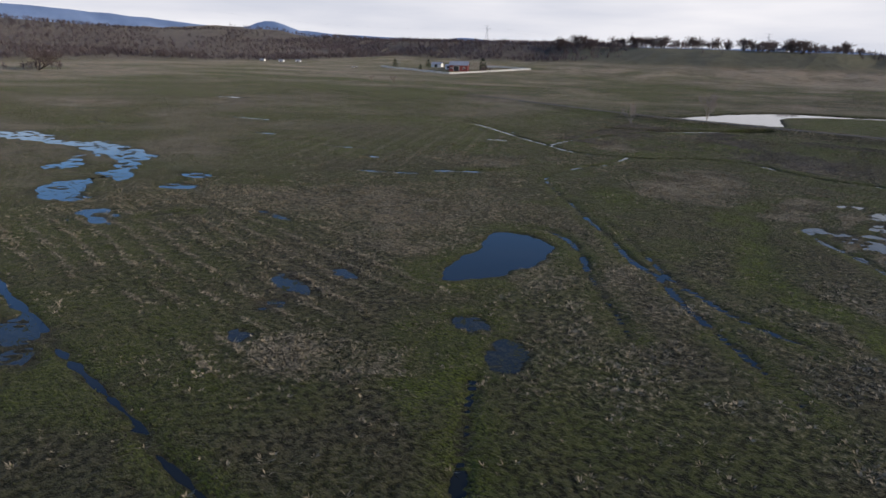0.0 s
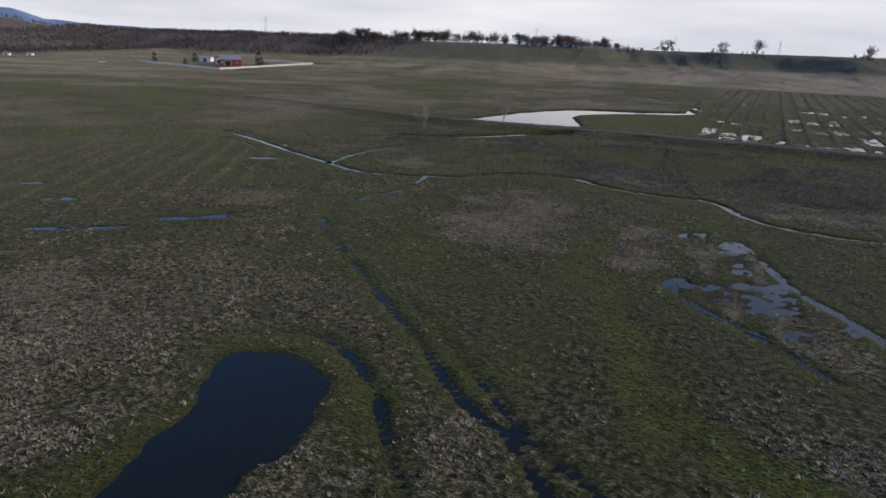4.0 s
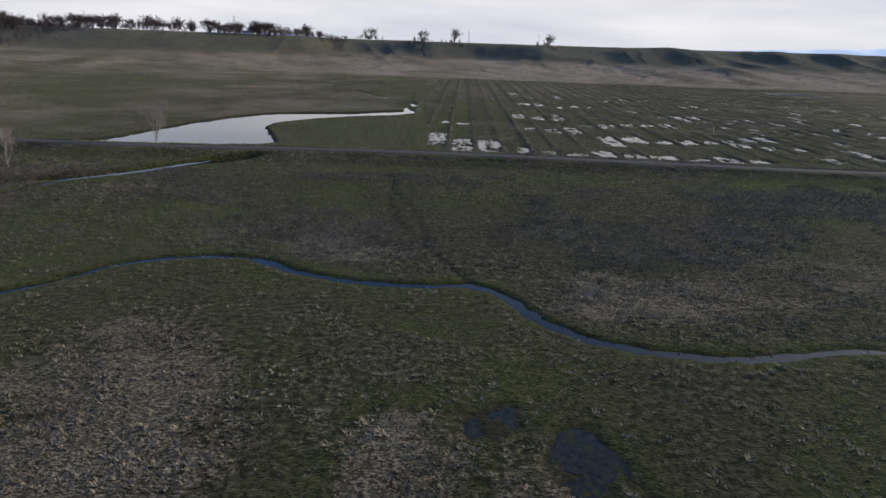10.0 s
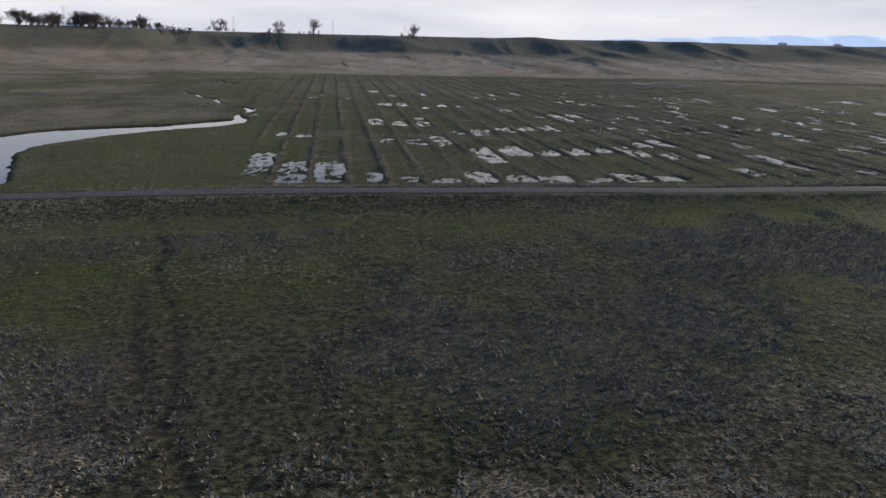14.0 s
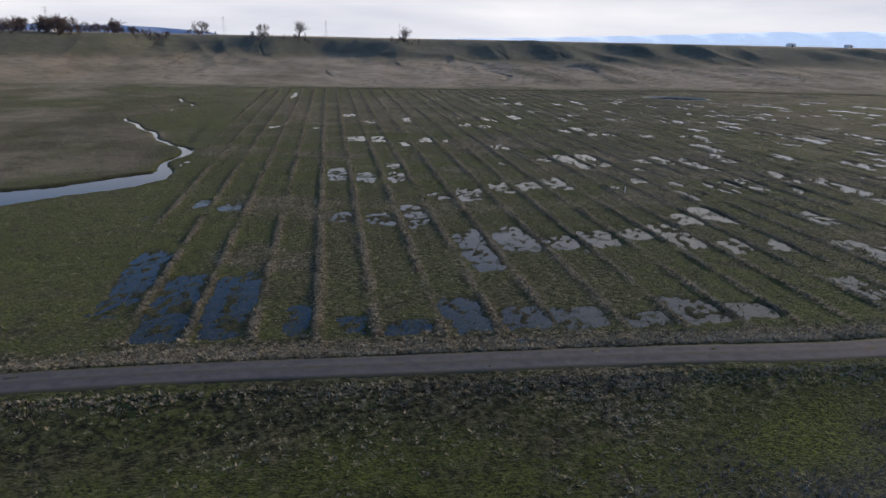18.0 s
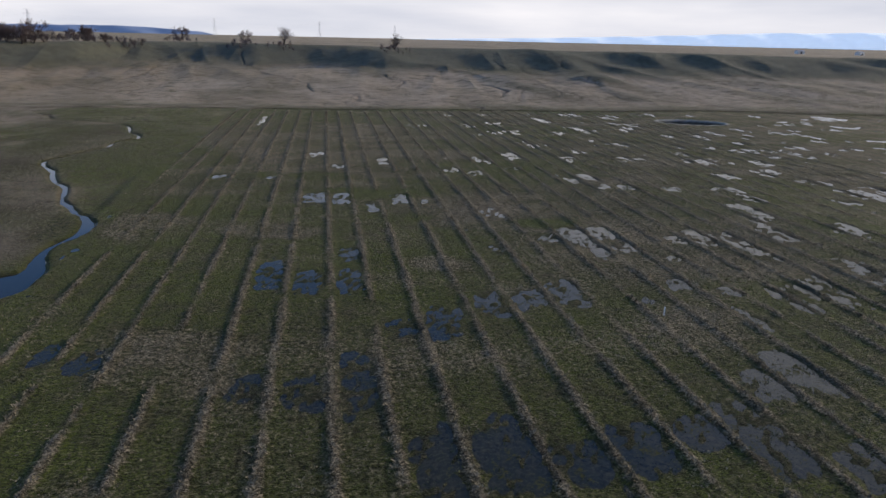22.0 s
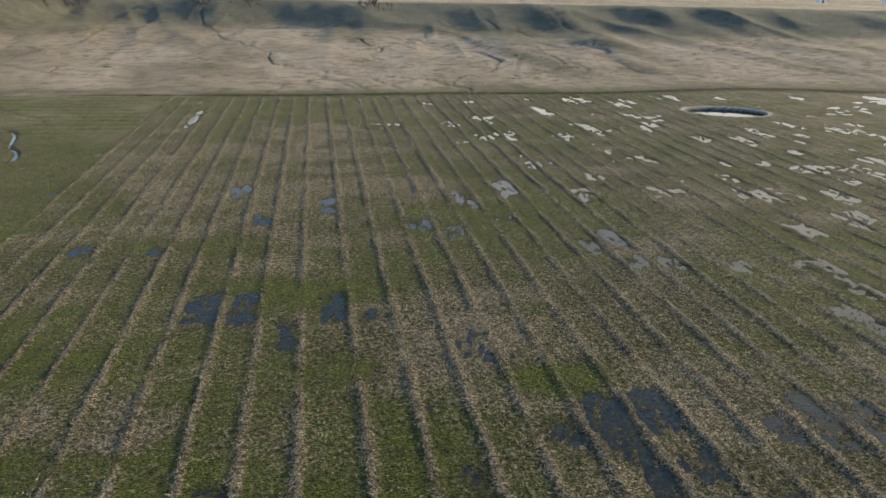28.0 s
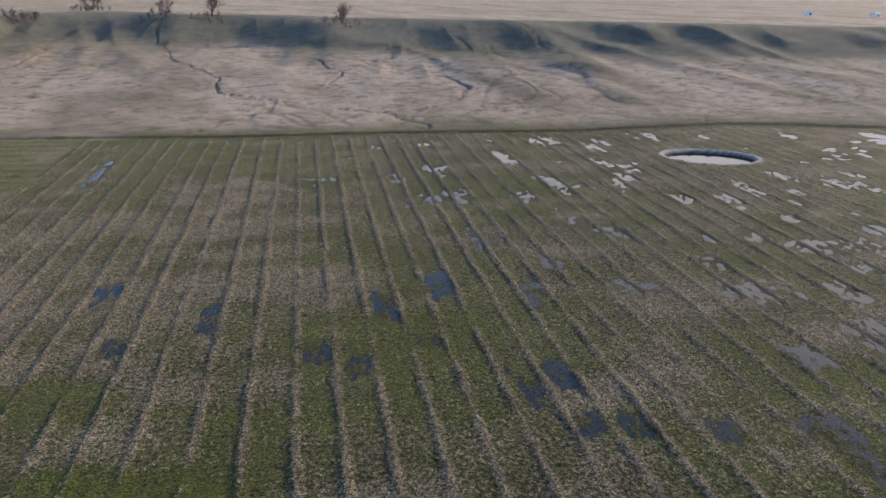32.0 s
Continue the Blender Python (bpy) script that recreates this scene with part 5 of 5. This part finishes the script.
    some = (field_mask(ru, along) > 0.5) & (fbm(ru, along, 5, 2, 82) > 0.34) & (area_distance(ru, along, OVAL, 30) > 2)
    tufts("ridge_tufts", ru[some], along[some], rz[some], 0.20, 0.24, 5, M_STRAW, "dry tufts along the low field ridges", 10)
    some = inside & ~ridge & (w < 0.45) & (q < fall * (0.02 + 0.60 * np.clip(d, 0, 1)) * smooth(0.40, 0.6, lump))
    tufts("field_straw", x[some], y[some], z[some], 0.14, 0.28, 5, M_STRAW, "dead grass patches between the field ridges", 11)
    x2, y2, q2, z2, d2, g2, w2 = scatter(70000, 0, 210, 330, 446, 19)
    far_in = (field_mask(x2, y2) > 0.5) & (w2 < 0.4) & (area_distance(x2, y2, OVAL, 30) > 2)
    some = far_in & ((np.abs(ridge_distance(x2, y2)) < 0.5) | ((q2 < 0.5) & (fbm(x2, y2, 3.0, 2, 142) > 0.52)))
    tufts("far_field_tufts", x2[some], y2[some], z2[some], 0.17, 0.44, 3, M_STRAW, "dry grass clumps over the far part of the field", 20)
    some = inside & ~ridge & (q > 1 - (0.12 + 0.34 * (w > 0.3)) * fall) & (z > FIELD - 0.22)
    tufts("field_grass", x[some], y[some], z[some], 0.16, 0.18, 4, M_GRASS, "green grass tufts between the field ridges", 12)


sow()


# ---- trees ----
class Limbs:
    """Collects tapered three-sided limbs."""

    def __init__(self):
        self.v, self.f = [], []

    def limb(self, a, b, ra, rb):
        d = (b - a).normalized()
        s = d.orthogonal().normalized()
        c = d.cross(s)
        k = len(self.v)
        for p, r in ((a, ra), (b, rb)):
            for t in (0.0, 2.094, 4.189):
                self.v.append(tuple(p + (s * math.cos(t) + c * math.sin(t)) * r))
        for t in range(3):
            self.f.append((k + t, k + (t + 1) % 3, k + 3 + (t + 1) % 3, k + 3 + t))

    def mesh(self, name, mat):
        return mesh_from(name, np.array(self.v), np.array(self.f), mat)


def grow(r, height, spread, depth, slender=1.0, floor=0.0055):
    """Trunk and twig meshes of a leafless tree."""
    trunk, crown = Limbs(), Limbs()

    def branch(p, d, length, rad, level):
        steps_n = 2
        for k in range(steps_n):
            q = p + d * (length / steps_n)
            rad = max(rad, height * floor)
            (trunk if level < 2 else crown).limb(p, q, rad, rad * 0.85)
            rad *= 0.8
            p = q
            d = (d + Vector((r.uniform(-1, 1), r.uniform(-1, 1), r.uniform(-0.5, 0.7))) * 0.28).normalized()
            if level > 0 and level < depth and r.random() < 0.75:
                side = (d + Vector((r.uniform(-1, 1), r.uniform(-1, 1), r.uniform(-0.3, 0.8))) * spread).normalized()
                branch(p, side, length * r.uniform(0.55, 0.8), rad * 0.62, level + 1)
        if level < depth:
            for _ in range(5 if level == 0 else 2):
                side = (d + Vector((r.uniform(-1, 1), r.uniform(-1, 1), r.uniform(-0.25, 0.8))) * spread).normalized()
                branch(p, side, length * (r.uniform(2.6, 3.6) if level == 0 else r.uniform(0.62, 0.82)), rad * 0.7, level + 1)

    branch(Vector((0, 0, -0.3)), Vector((r.uniform(-0.1, 0.1), r.uniform(-0.1, 0.1), 1)).normalized(), height * 0.075, height * 0.036 * slender, 0)
    return trunk, crown


def tree(seed, height, spread, depth, bark, twig, slender=1.0, floor=0.0055):
    r = random.Random(seed)
    trunk, crown = grow(r, height, spread, depth, slender, floor)
    top = max(p[2] for p in crown.v)
    k = height / top
    ob = new("bare_tree")
    a, b = new("trunk", trunk.mesh("trunk", bark)), new("crown", crown.mesh("crown", twig))
    for o in (a, b):
        o.parent = ob
        co = np.empty(len(o.data.vertices) * 3, np.float32)
        o.data.vertices.foreach_get("co", co)
        o.data.vertices.foreach_set("co", co * k)
        o.data.update()
    return ob


def ground_at(x, y):
    return float(at_ground(np.array([float(x)]), np.array([float(y)]), hz)[0][0])


def stand(x, y, turn=0.0, lift=0.0):
    return pose(x, y, ground_at(x, y) + lift, 0, 0, turn)


OAKS = [tree(11, 16, 1.15, 5, M_BARK, M_TWIG, 1.0, 0.0026), tree(12, 14, 1.05, 5, M_BARK, M_TWIG, 1.0, 0.0028), tree(13, 18, 0.95, 4, M_BARK, M_TWIG, 1.1, 0.0045), tree(14, 16, 1.2, 5, M_BARK, M_TWIG, 1.0, 0.0026)]
for ob, (x, y), text in zip(OAKS, ((-78, 858), (-10, 795), (24, 788), (121, 738)), ("broad leafless oak on the rim of the bluff", "dense leafless oak on the bluff edge", "open gnarled leafless oak on the skyline", "leafless oak standing alone on the rim of the bluff")):
    tagged(ob, text, "tree", "lone oaks on the bluff")
    ob.matrix_basis = stand(x, y, x, -1.2)
ROW = [tree(40 + k, 13, (0.9, 1.1, 0.8)[k], 5, M_BARK, M_TWIG, 1.0, 0.0034) for k in range(3)]
rr = random.Random(5)
for k in range(64):
    x = -132 - 255 * k / 63 + rr.uniform(-6, 6)
    y = float(np.interp(x, rim_x, rim_y)) + rr.uniform(-16, 34)
    m = stand(x, y, rr.uniform(0, 360), -1.4) @ Matrix.Scale(rr.uniform(0.65, 1.15), 4)
    ob = copy_thing(ROW[k % 3], m) if k > 2 else ROW[k]
    ob.matrix_basis = m
    tagged(ob, "leafless tree in the row along the bluff top", "tree", "tree row on the bluff")
for x, y, k in ((-190, 900, 1.2), (-215, 880, 1.3), (-232, 905, 1.0), (-175, 915, 1.0), (-250, 870, 1.2), (-118, 742, 0.7), (-96, 770, 0.6)):
    tagged(copy_thing(ROW[rr.randrange(3)], stand(x, y, rr.uniform(0, 360)) @ Matrix.Scale(k, 4)), "leafless tree in a clump on the plateau", "tree", "tree row on the bluff")

LAKE_TREE = tagged(tree(21, 8.4, 0.62, 5, M_PALE_BARK, M_PALE_BARK, 0.45, 0.0016), "slim pale leafless tree at the edge of the reservoir", "tree")
LAKE_TREE.matrix_basis = stand(-53.4, 159.8)
SMALL_TREE = tagged(tree(22, 6.6, 0.42, 5, M_PALE_BARK, M_PALE_BARK, 0.35, 0.0016), "thin pale leafless sapling in the wet meadow", "tree")
SMALL_TREE.matrix_basis = stand(-67.8, 138.4)
for x, y, k in ((-231.5, 198, 0.75), (-243, 193, 0.65)):
    tagged(copy_thing(SMALL_TREE, stand(x, y, x) @ Matrix.Scale(k, 4)), "young leafless tree in the pasture", "tree")
BIG_WEST = tagged(copy_thing(OAKS[0], stand(-446, 95, 40, -1.0) @ Matrix.Diagonal((1.25, 1.25, 0.9, 1.0))), "spreading leafless tree over a dark thicket in the pasture", "tree")


def far_wood(name, spots, label, seed):
    """Many small leafless trees, each a stem and a spray of thin twigs, as one mesh."""
    r = np.random.default_rng(seed)
    n, twigs = len(spots), 26
    h = r.uniform(3.5, 7.5, n)[:, None]
    a, up = r.uniform(0, 2 * math.pi, (n, twigs)), r.uniform(0.1, 1.0, (n, twigs))
    start = r.uniform(0.12, 0.55, (n, twigs)) * h
    reach = h * r.uniform(0.25, 0.5, (n, twigs))
    base = np.stack([np.zeros_like(a), np.zeros_like(a), start], -1) + spots[:, None, :]
    out = np.stack([np.cos(a), np.sin(a), np.zeros_like(a)], -1)
    tip = base + out * (reach * np.sqrt(1 - 0.75 * up ** 2))[..., None]
    tip[..., 2] += reach * (0.25 + 0.9 * up)
    wide = np.stack([-np.sin(a), np.cos(a), np.full_like(a, 0.4)], -1) * (0.022 * h)[..., None]
    mid = base * 0.4 + tip * 0.6
    mid[..., 2] += 0.05 * reach
    v = np.stack([base, mid + wide, tip, mid - wide], 2)
    stem_w = 0.018 * h[:, 0]
    stem = np.zeros((n, 1, 4, 3))
    for k, (dx, top) in enumerate(((-1, 0), (1, 0), (0.5, 1), (-0.5, 1))):
        stem[:, 0, k] = spots + np.column_stack([dx * stem_w, 0.6 * dx * stem_w, np.where(top, 0.8 * h[:, 0], -0.4)])
    v = np.concatenate([v, stem], 1).reshape(-1, 3)
    return tagged(new(name, mesh_from(name, v, np.arange(len(v)).reshape(-1, 4), M_WOOD)), label, "trees", kind="stuff")


r = np.random.default_rng(77)
x, y = r.uniform(-1200, -130, 90000), r.uniform(-250, 950, 90000)
rim_off = y - np.interp(x, rim_x, rim_y)
edge_x = np.interp(y, [-250, -100, 120, 340, 560, 600], [-640, -630, -610, -600, -520, -420]) + 60 * (fbm(x, y, 60, 2, 153) - 0.5)
wooded = (x < edge_x) & (rim_off < 260) & (fbm(x, y, 80, 3, 151) > 0.36 + 0.12 * smooth(500, 900, -x))
front = wooded & (x > edge_x - 70)
slope_wood = (x > -900) & (x < -120) & (rim_off > np.interp(x, [-900, -420, -300, -130], [-150, -120, -60, -30])) & (rim_off < 45) & (fbm(x, y, 45, 2, 152) > np.interp(x, [-420, -300, -130], [0.3, 0.37, 0.44]))
pick = np.unique(np.concatenate([np.nonzero(wooded)[0][:5200], np.nonzero(front)[0][:2600], np.nonzero(slope_wood)[0][:2600]]))
x, y = x[pick], y[pick]
for px, py, n in ((-76, 842, 26), (-12, 782, 22), (22, 776, 14), (120, 724, 22), (-112, 770, 30), (-128, 735, 24), (-446, 92, 12)):
    x, y = np.append(x, r.normal(px, 7, n)), np.append(y, r.normal(py, 9, n))
far_wood("bare_woodland", np.column_stack([x, y, at_ground(x, y, hz)[0]]), "brown leafless woodland over the far slopes", 78)


# ---- farmstead ----
def fence_run(points, spacing=3.0):
    ob = new("ranch_fence")
    post_mesh = None
    for a, b in zip(points[:-1], points[1:]):
        a, b = Vector(a), Vector(b)
        n = max(1, round((b - a).length / spacing))
        for k in range(n + 1):
            p = a + (b - a) * k / n
            if post_mesh is None:
                bm = bmesh.new()
                box(bm, (-0.09, -0.09, -0.2), (0.09, 0.09, 1.45))
                box(bm, (-0.12, -0.12, 1.45), (0.12, 0.12, 1.52))
                first = part("post", bm, M_WHITE, ob)
                post_mesh = first.data
                o = first
            else:
                o = new("post", post_mesh)
                o.parent = ob
            o.location = (p.x, p.y, ground_at(p.x, p.y))
        za, zb = ground_at(a.x, a.y), ground_at(b.x, b.y)
        for h in (0.35, 0.8, 1.25):
            bm = bmesh.new()
            d = (b - a).normalized()
            s = Vector((-d.y, d.x)) * 0.03
            vs = [bm.verts.new((q.x + e * s.x, q.y + e * s.y, z + h + u)) for q, z in ((a, za), (b, zb)) for e, u in ((-1, -0.12), (1, -0.12), (1, 0.12), (-1, 0.12))]
            for t in range(4):
                bm.faces.new((vs[t], vs[(t + 1) % 4], vs[4 + (t + 1) % 4], vs[4 + t]))
            part("rail", bm, M_WHITE, ob)
    return ob


tagged(fence_run([(-407, 350), (-303, 322), (-290, 408), (-345, 420)]), "white three-rail ranch fence round the farmyard", "fence")


def building(name, w, d, h, pitch, walls, roof, doors, label, category):
    """A gabled building: four walls, two roof slopes, gables, and thick dark framed panels as doors, windows and bays.
    """
    ob = new(name)
    for nm, lo, hi in (("wall", (-w / 2, -d / 2, -0.3), (w / 2, -d / 2 + 0.2, h)), ("wall", (-w / 2, d / 2 - 0.2, -0.3), (w / 2, d / 2, h)), ("wall", (-w / 2, -d / 2 + 0.2, -0.3), (-w / 2 + 0.2, d / 2 - 0.2, h)), ("wall", (w / 2 - 0.2, -d / 2 + 0.2, -0.3), (w / 2, d / 2 - 0.2, h))):
        bm = bmesh.new()
        box(bm, lo, hi)
        part(nm, bm, walls, ob)
    for sx in (-1, 1):
        bm = bmesh.new()
        x0, x1 = (w / 2 - 0.2) * sx, (w / 2) * sx
        tri = [[bm.verts.new((x, y, z)) for y, z in ((-d / 2, h), (d / 2, h), (0, h + pitch))] for x in (x0, x1)]
        bm.faces.new(tri[0])
        bm.faces.new(tri[1][::-1])
        for t in range(3):
            bm.faces.new((tri[0][t], tri[1][t], tri[1][(t + 1) % 3], tri[0][(t + 1) % 3]))
        part("gable", bm, walls, ob)
    for sy in (-1, 1):
        bm = bmesh.new()
        e = 0.5
        drop = pitch * e / (d / 2)
        pts = [(-w / 2 - e, 0, h + pitch + 0.05), (w / 2 + e, 0, h + pitch + 0.05), (w / 2 + e, sy * (d / 2 + e), h - drop + 0.05), (-w / 2 - e, sy * (d / 2 + e), h - drop + 0.05)]
        lo, hi = [bm.verts.new(p) for p in pts], [bm.verts.new((p[0], p[1], p[2] + 0.15)) for p in pts]
        bm.faces.new(lo)
        bm.faces.new(hi)
        for t in range(4):
            bm.faces.new((lo[t], lo[(t + 1) % 4], hi[(t + 1) % 4], hi[t]))
        bmesh.ops.recalc_face_normals(bm, faces=bm.faces[:])
        part("roof", bm, roof, ob)
    # panels lie on the closed wall; their dark colour replaces a shaded interior
    for nm, cx, width, z0, z1, trim in doors:
        bm = bmesh.new()
        box(bm, (cx - width / 2, -d / 2 - 0.05, z0), (cx + width / 2, -d / 2 + 0.02, z1))
        o = part(nm, bm, M_DARK, ob)
        bm = bmesh.new()
        for lo, hi in (((cx - width / 2 - 0.15, z0), (cx - width / 2, z1)), ((cx + width / 2, z0), (cx + width / 2 + 0.15, z1)), ((cx - width / 2 - 0.15, z1), (cx + width / 2 + 0.15, z1 + 0.15))):
            box(bm, (lo[0], -d / 2 - 0.09, lo[1]), (hi[0], -d / 2 + 0.01, hi[1]))
        part("frame", bm, trim, o)
    return tagged(ob, label, category)


barn = building("barn", 13, 10, 4.2, 2.4, M_RED, M_TIN, [("door", -1.5, 3.6, 0, 3.4, M_WHITE), ("window", 4, 1.2, 1.4, 2.6, M_WHITE), ("window", -5, 1.2, 1.4, 2.6, M_WHITE)], "red board barn with a grey tin roof", "barn")
barn.matrix_basis = stand(-327, 361, 34) @ Matrix.Scale(1.12, 4)
shed = building("shed", 14, 7, 2.8, 0.9, M_WHITE, M_TIN, [("opening", -4.4, 2.6, 0.6, 2.4, M_WHITE), ("opening", -1.1, 2.6, 0.6, 2.4, M_WHITE), ("opening", 2.2, 2.6, 0.6, 2.4, M_WHITE), ("opening", 5.2, 2.0, 0.6, 2.4, M_WHITE)], "long low white stable with bays painted shade-dark and a tin roof", "shed")
shed.matrix_basis = stand(-345, 376, 22)
lean = building("shed", 9, 6, 2.8, 1.2, M_WHITE, M_TIN, [("door", 0, 2.4, 0, 2.2, M_STEEL)], "small white outbuilding with a tin roof", "shed")
lean.matrix_basis = stand(-372, 384, 20)
house = building("house", 14, 9, 3.4, 2.2, M_WHITE, M_TIN, [("door", 1, 1.1, 0, 2.1, M_WHITE), ("window", -4, 1.6, 1, 2.3, M_WHITE), ("window", 4.5, 1.6, 1, 2.3, M_WHITE)], "white farmhouse among trees on the plateau", "house")
house.matrix_basis = stand(-232, 890, -15)
for x, y, a in ((-560, 352, 30), (-582, 344, 20), (-545, 362, 34)):
    o = copy_thing(lean, stand(x, y, a) @ Matrix.Scale(0.55, 4))
    tagged(o, "small white outbuilding at the edge of the wood", "shed")
for k in range(6):
    o = copy_thing(lean, stand(620 + 42 * k + 14 * (k % 3), 820 - 30 * k, 17 * k))
    tagged(o, "pale shed far off on the plateau", "shed", "sheds on the plateau")


def bushy(name, height, width, clumps, mat, label, seed):
    """A short trunk and a crown of many small leaf blades in uneven clumps."""
    r = random.Random(seed)
    ob = new(name)
    t = Limbs()
    t.limb(Vector((0, 0, -0.3)), Vector((0, 0, height * 0.5)), 0.2, 0.1)
    o = new("trunk", t.mesh("trunk", M_BARK))
    o.parent = ob
    V, F = [], []
    for _ in range(clumps):
        h = r.uniform(0.15, 1.0)
        w = width * 0.5 * math.sin(min(1, (1.08 - h) * 1.5) * 1.57)
        a, d = r.uniform(0, 6.283), math.sqrt(r.random()) * w
        c = Vector((math.cos(a) * d, math.sin(a) * d, h * height))
        for _ in range(26):
            p = c + Vector((r.gauss(0, 0.28), r.gauss(0, 0.28), r.gauss(0, 0.25)))
            u, v = (Vector((r.gauss(0, 1), r.gauss(0, 1), r.gauss(0, 1))).normalized() * 0.22 for _ in range(2))
            k = len(V)
            V += [tuple(p), tuple(p + u), tuple(p + u + v), tuple(p + v)]
            F.append((k, k + 1, k + 2, k + 3))
    o = new("crown", mesh_from("crown", np.array(V), np.array(F), mat))
    o.parent = ob
    return tagged(ob, label, "tree")


EVER = bushy("evergreen_tree", 9.5, 5.5, 90, M_EVERGREEN, "dark evergreen tree beside the red barn", 31)
EVER.matrix_basis = stand(-318, 380)
for x, y, k in ((-366, 366, 0.75), (-392, 352, 0.8), (-350, 340, 0.5)):
    tagged(copy_thing(EVER, stand(x, y, x) @ Matrix.Scale(k, 4)), "dark evergreen tree in the farmyard", "tree")

RUSSET = bushy("bare_shrub", 3.6, 4.2, 40, M_TWIG, "russet leafless shrub beside the red barn", 33)
RUSSET.matrix_basis = stand(-306, 364)
for x, y, k in ((-301, 368, 0.8), (-309, 372, 1.1), (-338, 362, 0.7)):
    tagged(copy_thing(RUSSET, stand(x, y, x) @ Matrix.Scale(k, 4)), "russet leafless shrub beside the farm buildings", "shrub")


def pylon():
    """A lattice power pylon: four legs, bracing and two crossarms."""
    ob = new("power_pylon")
    H, B, T = 42.0, 3.6, 0.7
    leg = lambda sx, sy, z: Vector((sx * (B + (T - B) * min(1, z / 34)), sy * (B + (T - B) * min(1, z / 34)), z))
    for sx, sy in ((-1, -1), (1, -1), (1, 1), (-1, 1)):
        t = Limbs()
        t.limb(leg(sx, sy, -1), leg(sx, sy, H), 0.16, 0.12)
        o = new("leg", t.mesh("leg", M_STEEL))
        o.parent = ob
    t = Limbs()
    for a, b in (((-1, -1), (1, -1)), ((1, -1), (1, 1)), ((1, 1), (-1, 1)), ((-1, 1), (-1, -1))):
        for k in range(8):
            z0, z1 = 38 * (k / 8) ** 0.9, 38 * ((k + 1) / 8) ** 0.9
            t.limb(leg(*a, z0), leg(*b, z1), 0.06, 0.06)
            t.limb(leg(*b, z0), leg(*a, z1), 0.06, 0.06)
    o = new("bracing", t.mesh("bracing", M_STEEL))
    o.parent = ob
    for z, w in ((34, 9), (40, 7)):
        t = Limbs()
        for sx in (-1, 1):
            for sy in (-0.8, 0.8):
                t.limb(Vector((0, sy, z)), Vector((sx * w, 0, z + 1)), 0.12, 0.08)
                t.limb(Vector((0, sy, z + 2.2)), Vector((sx * w, 0, z + 1)), 0.10, 0.08)
        o = new("crossarm", t.mesh("crossarm", M_STEEL))
        o.parent = ob
    return tagged(ob, "grey lattice steel power pylon far off on the plateau", "pylon", "power line pylons")


PYLON = pylon()
spots = [(-888, 1104, 50), (-729, 1468, 50), (-415, 1459, 50), (-148, 1871, 50), (110, 2000, 50), (340, 2150, 50)]
PYLON.matrix_basis = stand(*spots[0])
for s in spots[1:]:
    copy_thing(PYLON, stand(*s))


def wire(a, b, z):
    """A sagging cable."""
    p, q = Vector((a[0], a[1], ground_at(a[0], a[1]) + z)), Vector((b[0], b[1], ground_at(b[0], b[1]) + z))
    t = Limbs()
    last = p
    for k in range(1, 25):
        f = k / 24
        here = p.lerp(q, f) - Vector((0, 0, 4 * 12 * f * (1 - f)))
        t.limb(last, here, 0.05, 0.05)
        last = here
    return tagged(new("power_cable", t.mesh("power_cable", M_STEEL)), "thin sagging power cable between pylons", "cable", "power cables")


for a, b in zip(spots[:-1], spots[1:]):
    wire(a, b, 35)
    wire(a, b, 41)
wire((-1300, 700), spots[0], 35)


# ---- parked car by the farm track, stake in the field ----
def parked_car():
    ob = new("parked_car")
    bm = bmesh.new()
    box(bm, (-2.2, -0.9, 0.45), (2.2, 0.9, 1.0))
    bmesh.ops.bevel(bm, geom=bm.edges[:], offset=0.15, segments=2, affect="EDGES")
    part("body", bm, M_CAR, ob)
    bm = bmesh.new()
    vs = box(bm, (-1.7, -0.8, 1.0), (0.9, 0.8, 1.6))
    for v in vs:
        if v.co.z > 1.3:
            v.co.x *= 0.75
    part("cabin", bm, M_DARK, ob, "dark glazed cabin")
    for x in (-1.35, 1.35):
        for y in (-0.9, 0.9):
            bm = bmesh.new()
            bmesh.ops.create_cone(bm, cap_ends=True, segments=16, radius1=0.36, radius2=0.36, depth=0.24, matrix=pose(x, y, 0.36, 90))
            part("wheel", bm, M_RUBBER, ob)
    return tagged(ob, "white car parked on the pasture near the farm", "car")


parked_car().matrix_basis = stand(-410, 322, 60)
stake = new("marker_stake")
bm = bmesh.new()
box(bm, (-0.05, -0.05, -0.2), (0.05, 0.05, 1.0))
part("pole", bm, M_WHITE, stake)
bm = bmesh.new()
box(bm, (-0.07, -0.07, 1.0), (0.07, 0.07, 1.12))
part("cap", bm, M_WHITE, stake)
tagged(stake, "short pale marker stake in the field grass", "stake").matrix_basis = stand(75, 210.5)
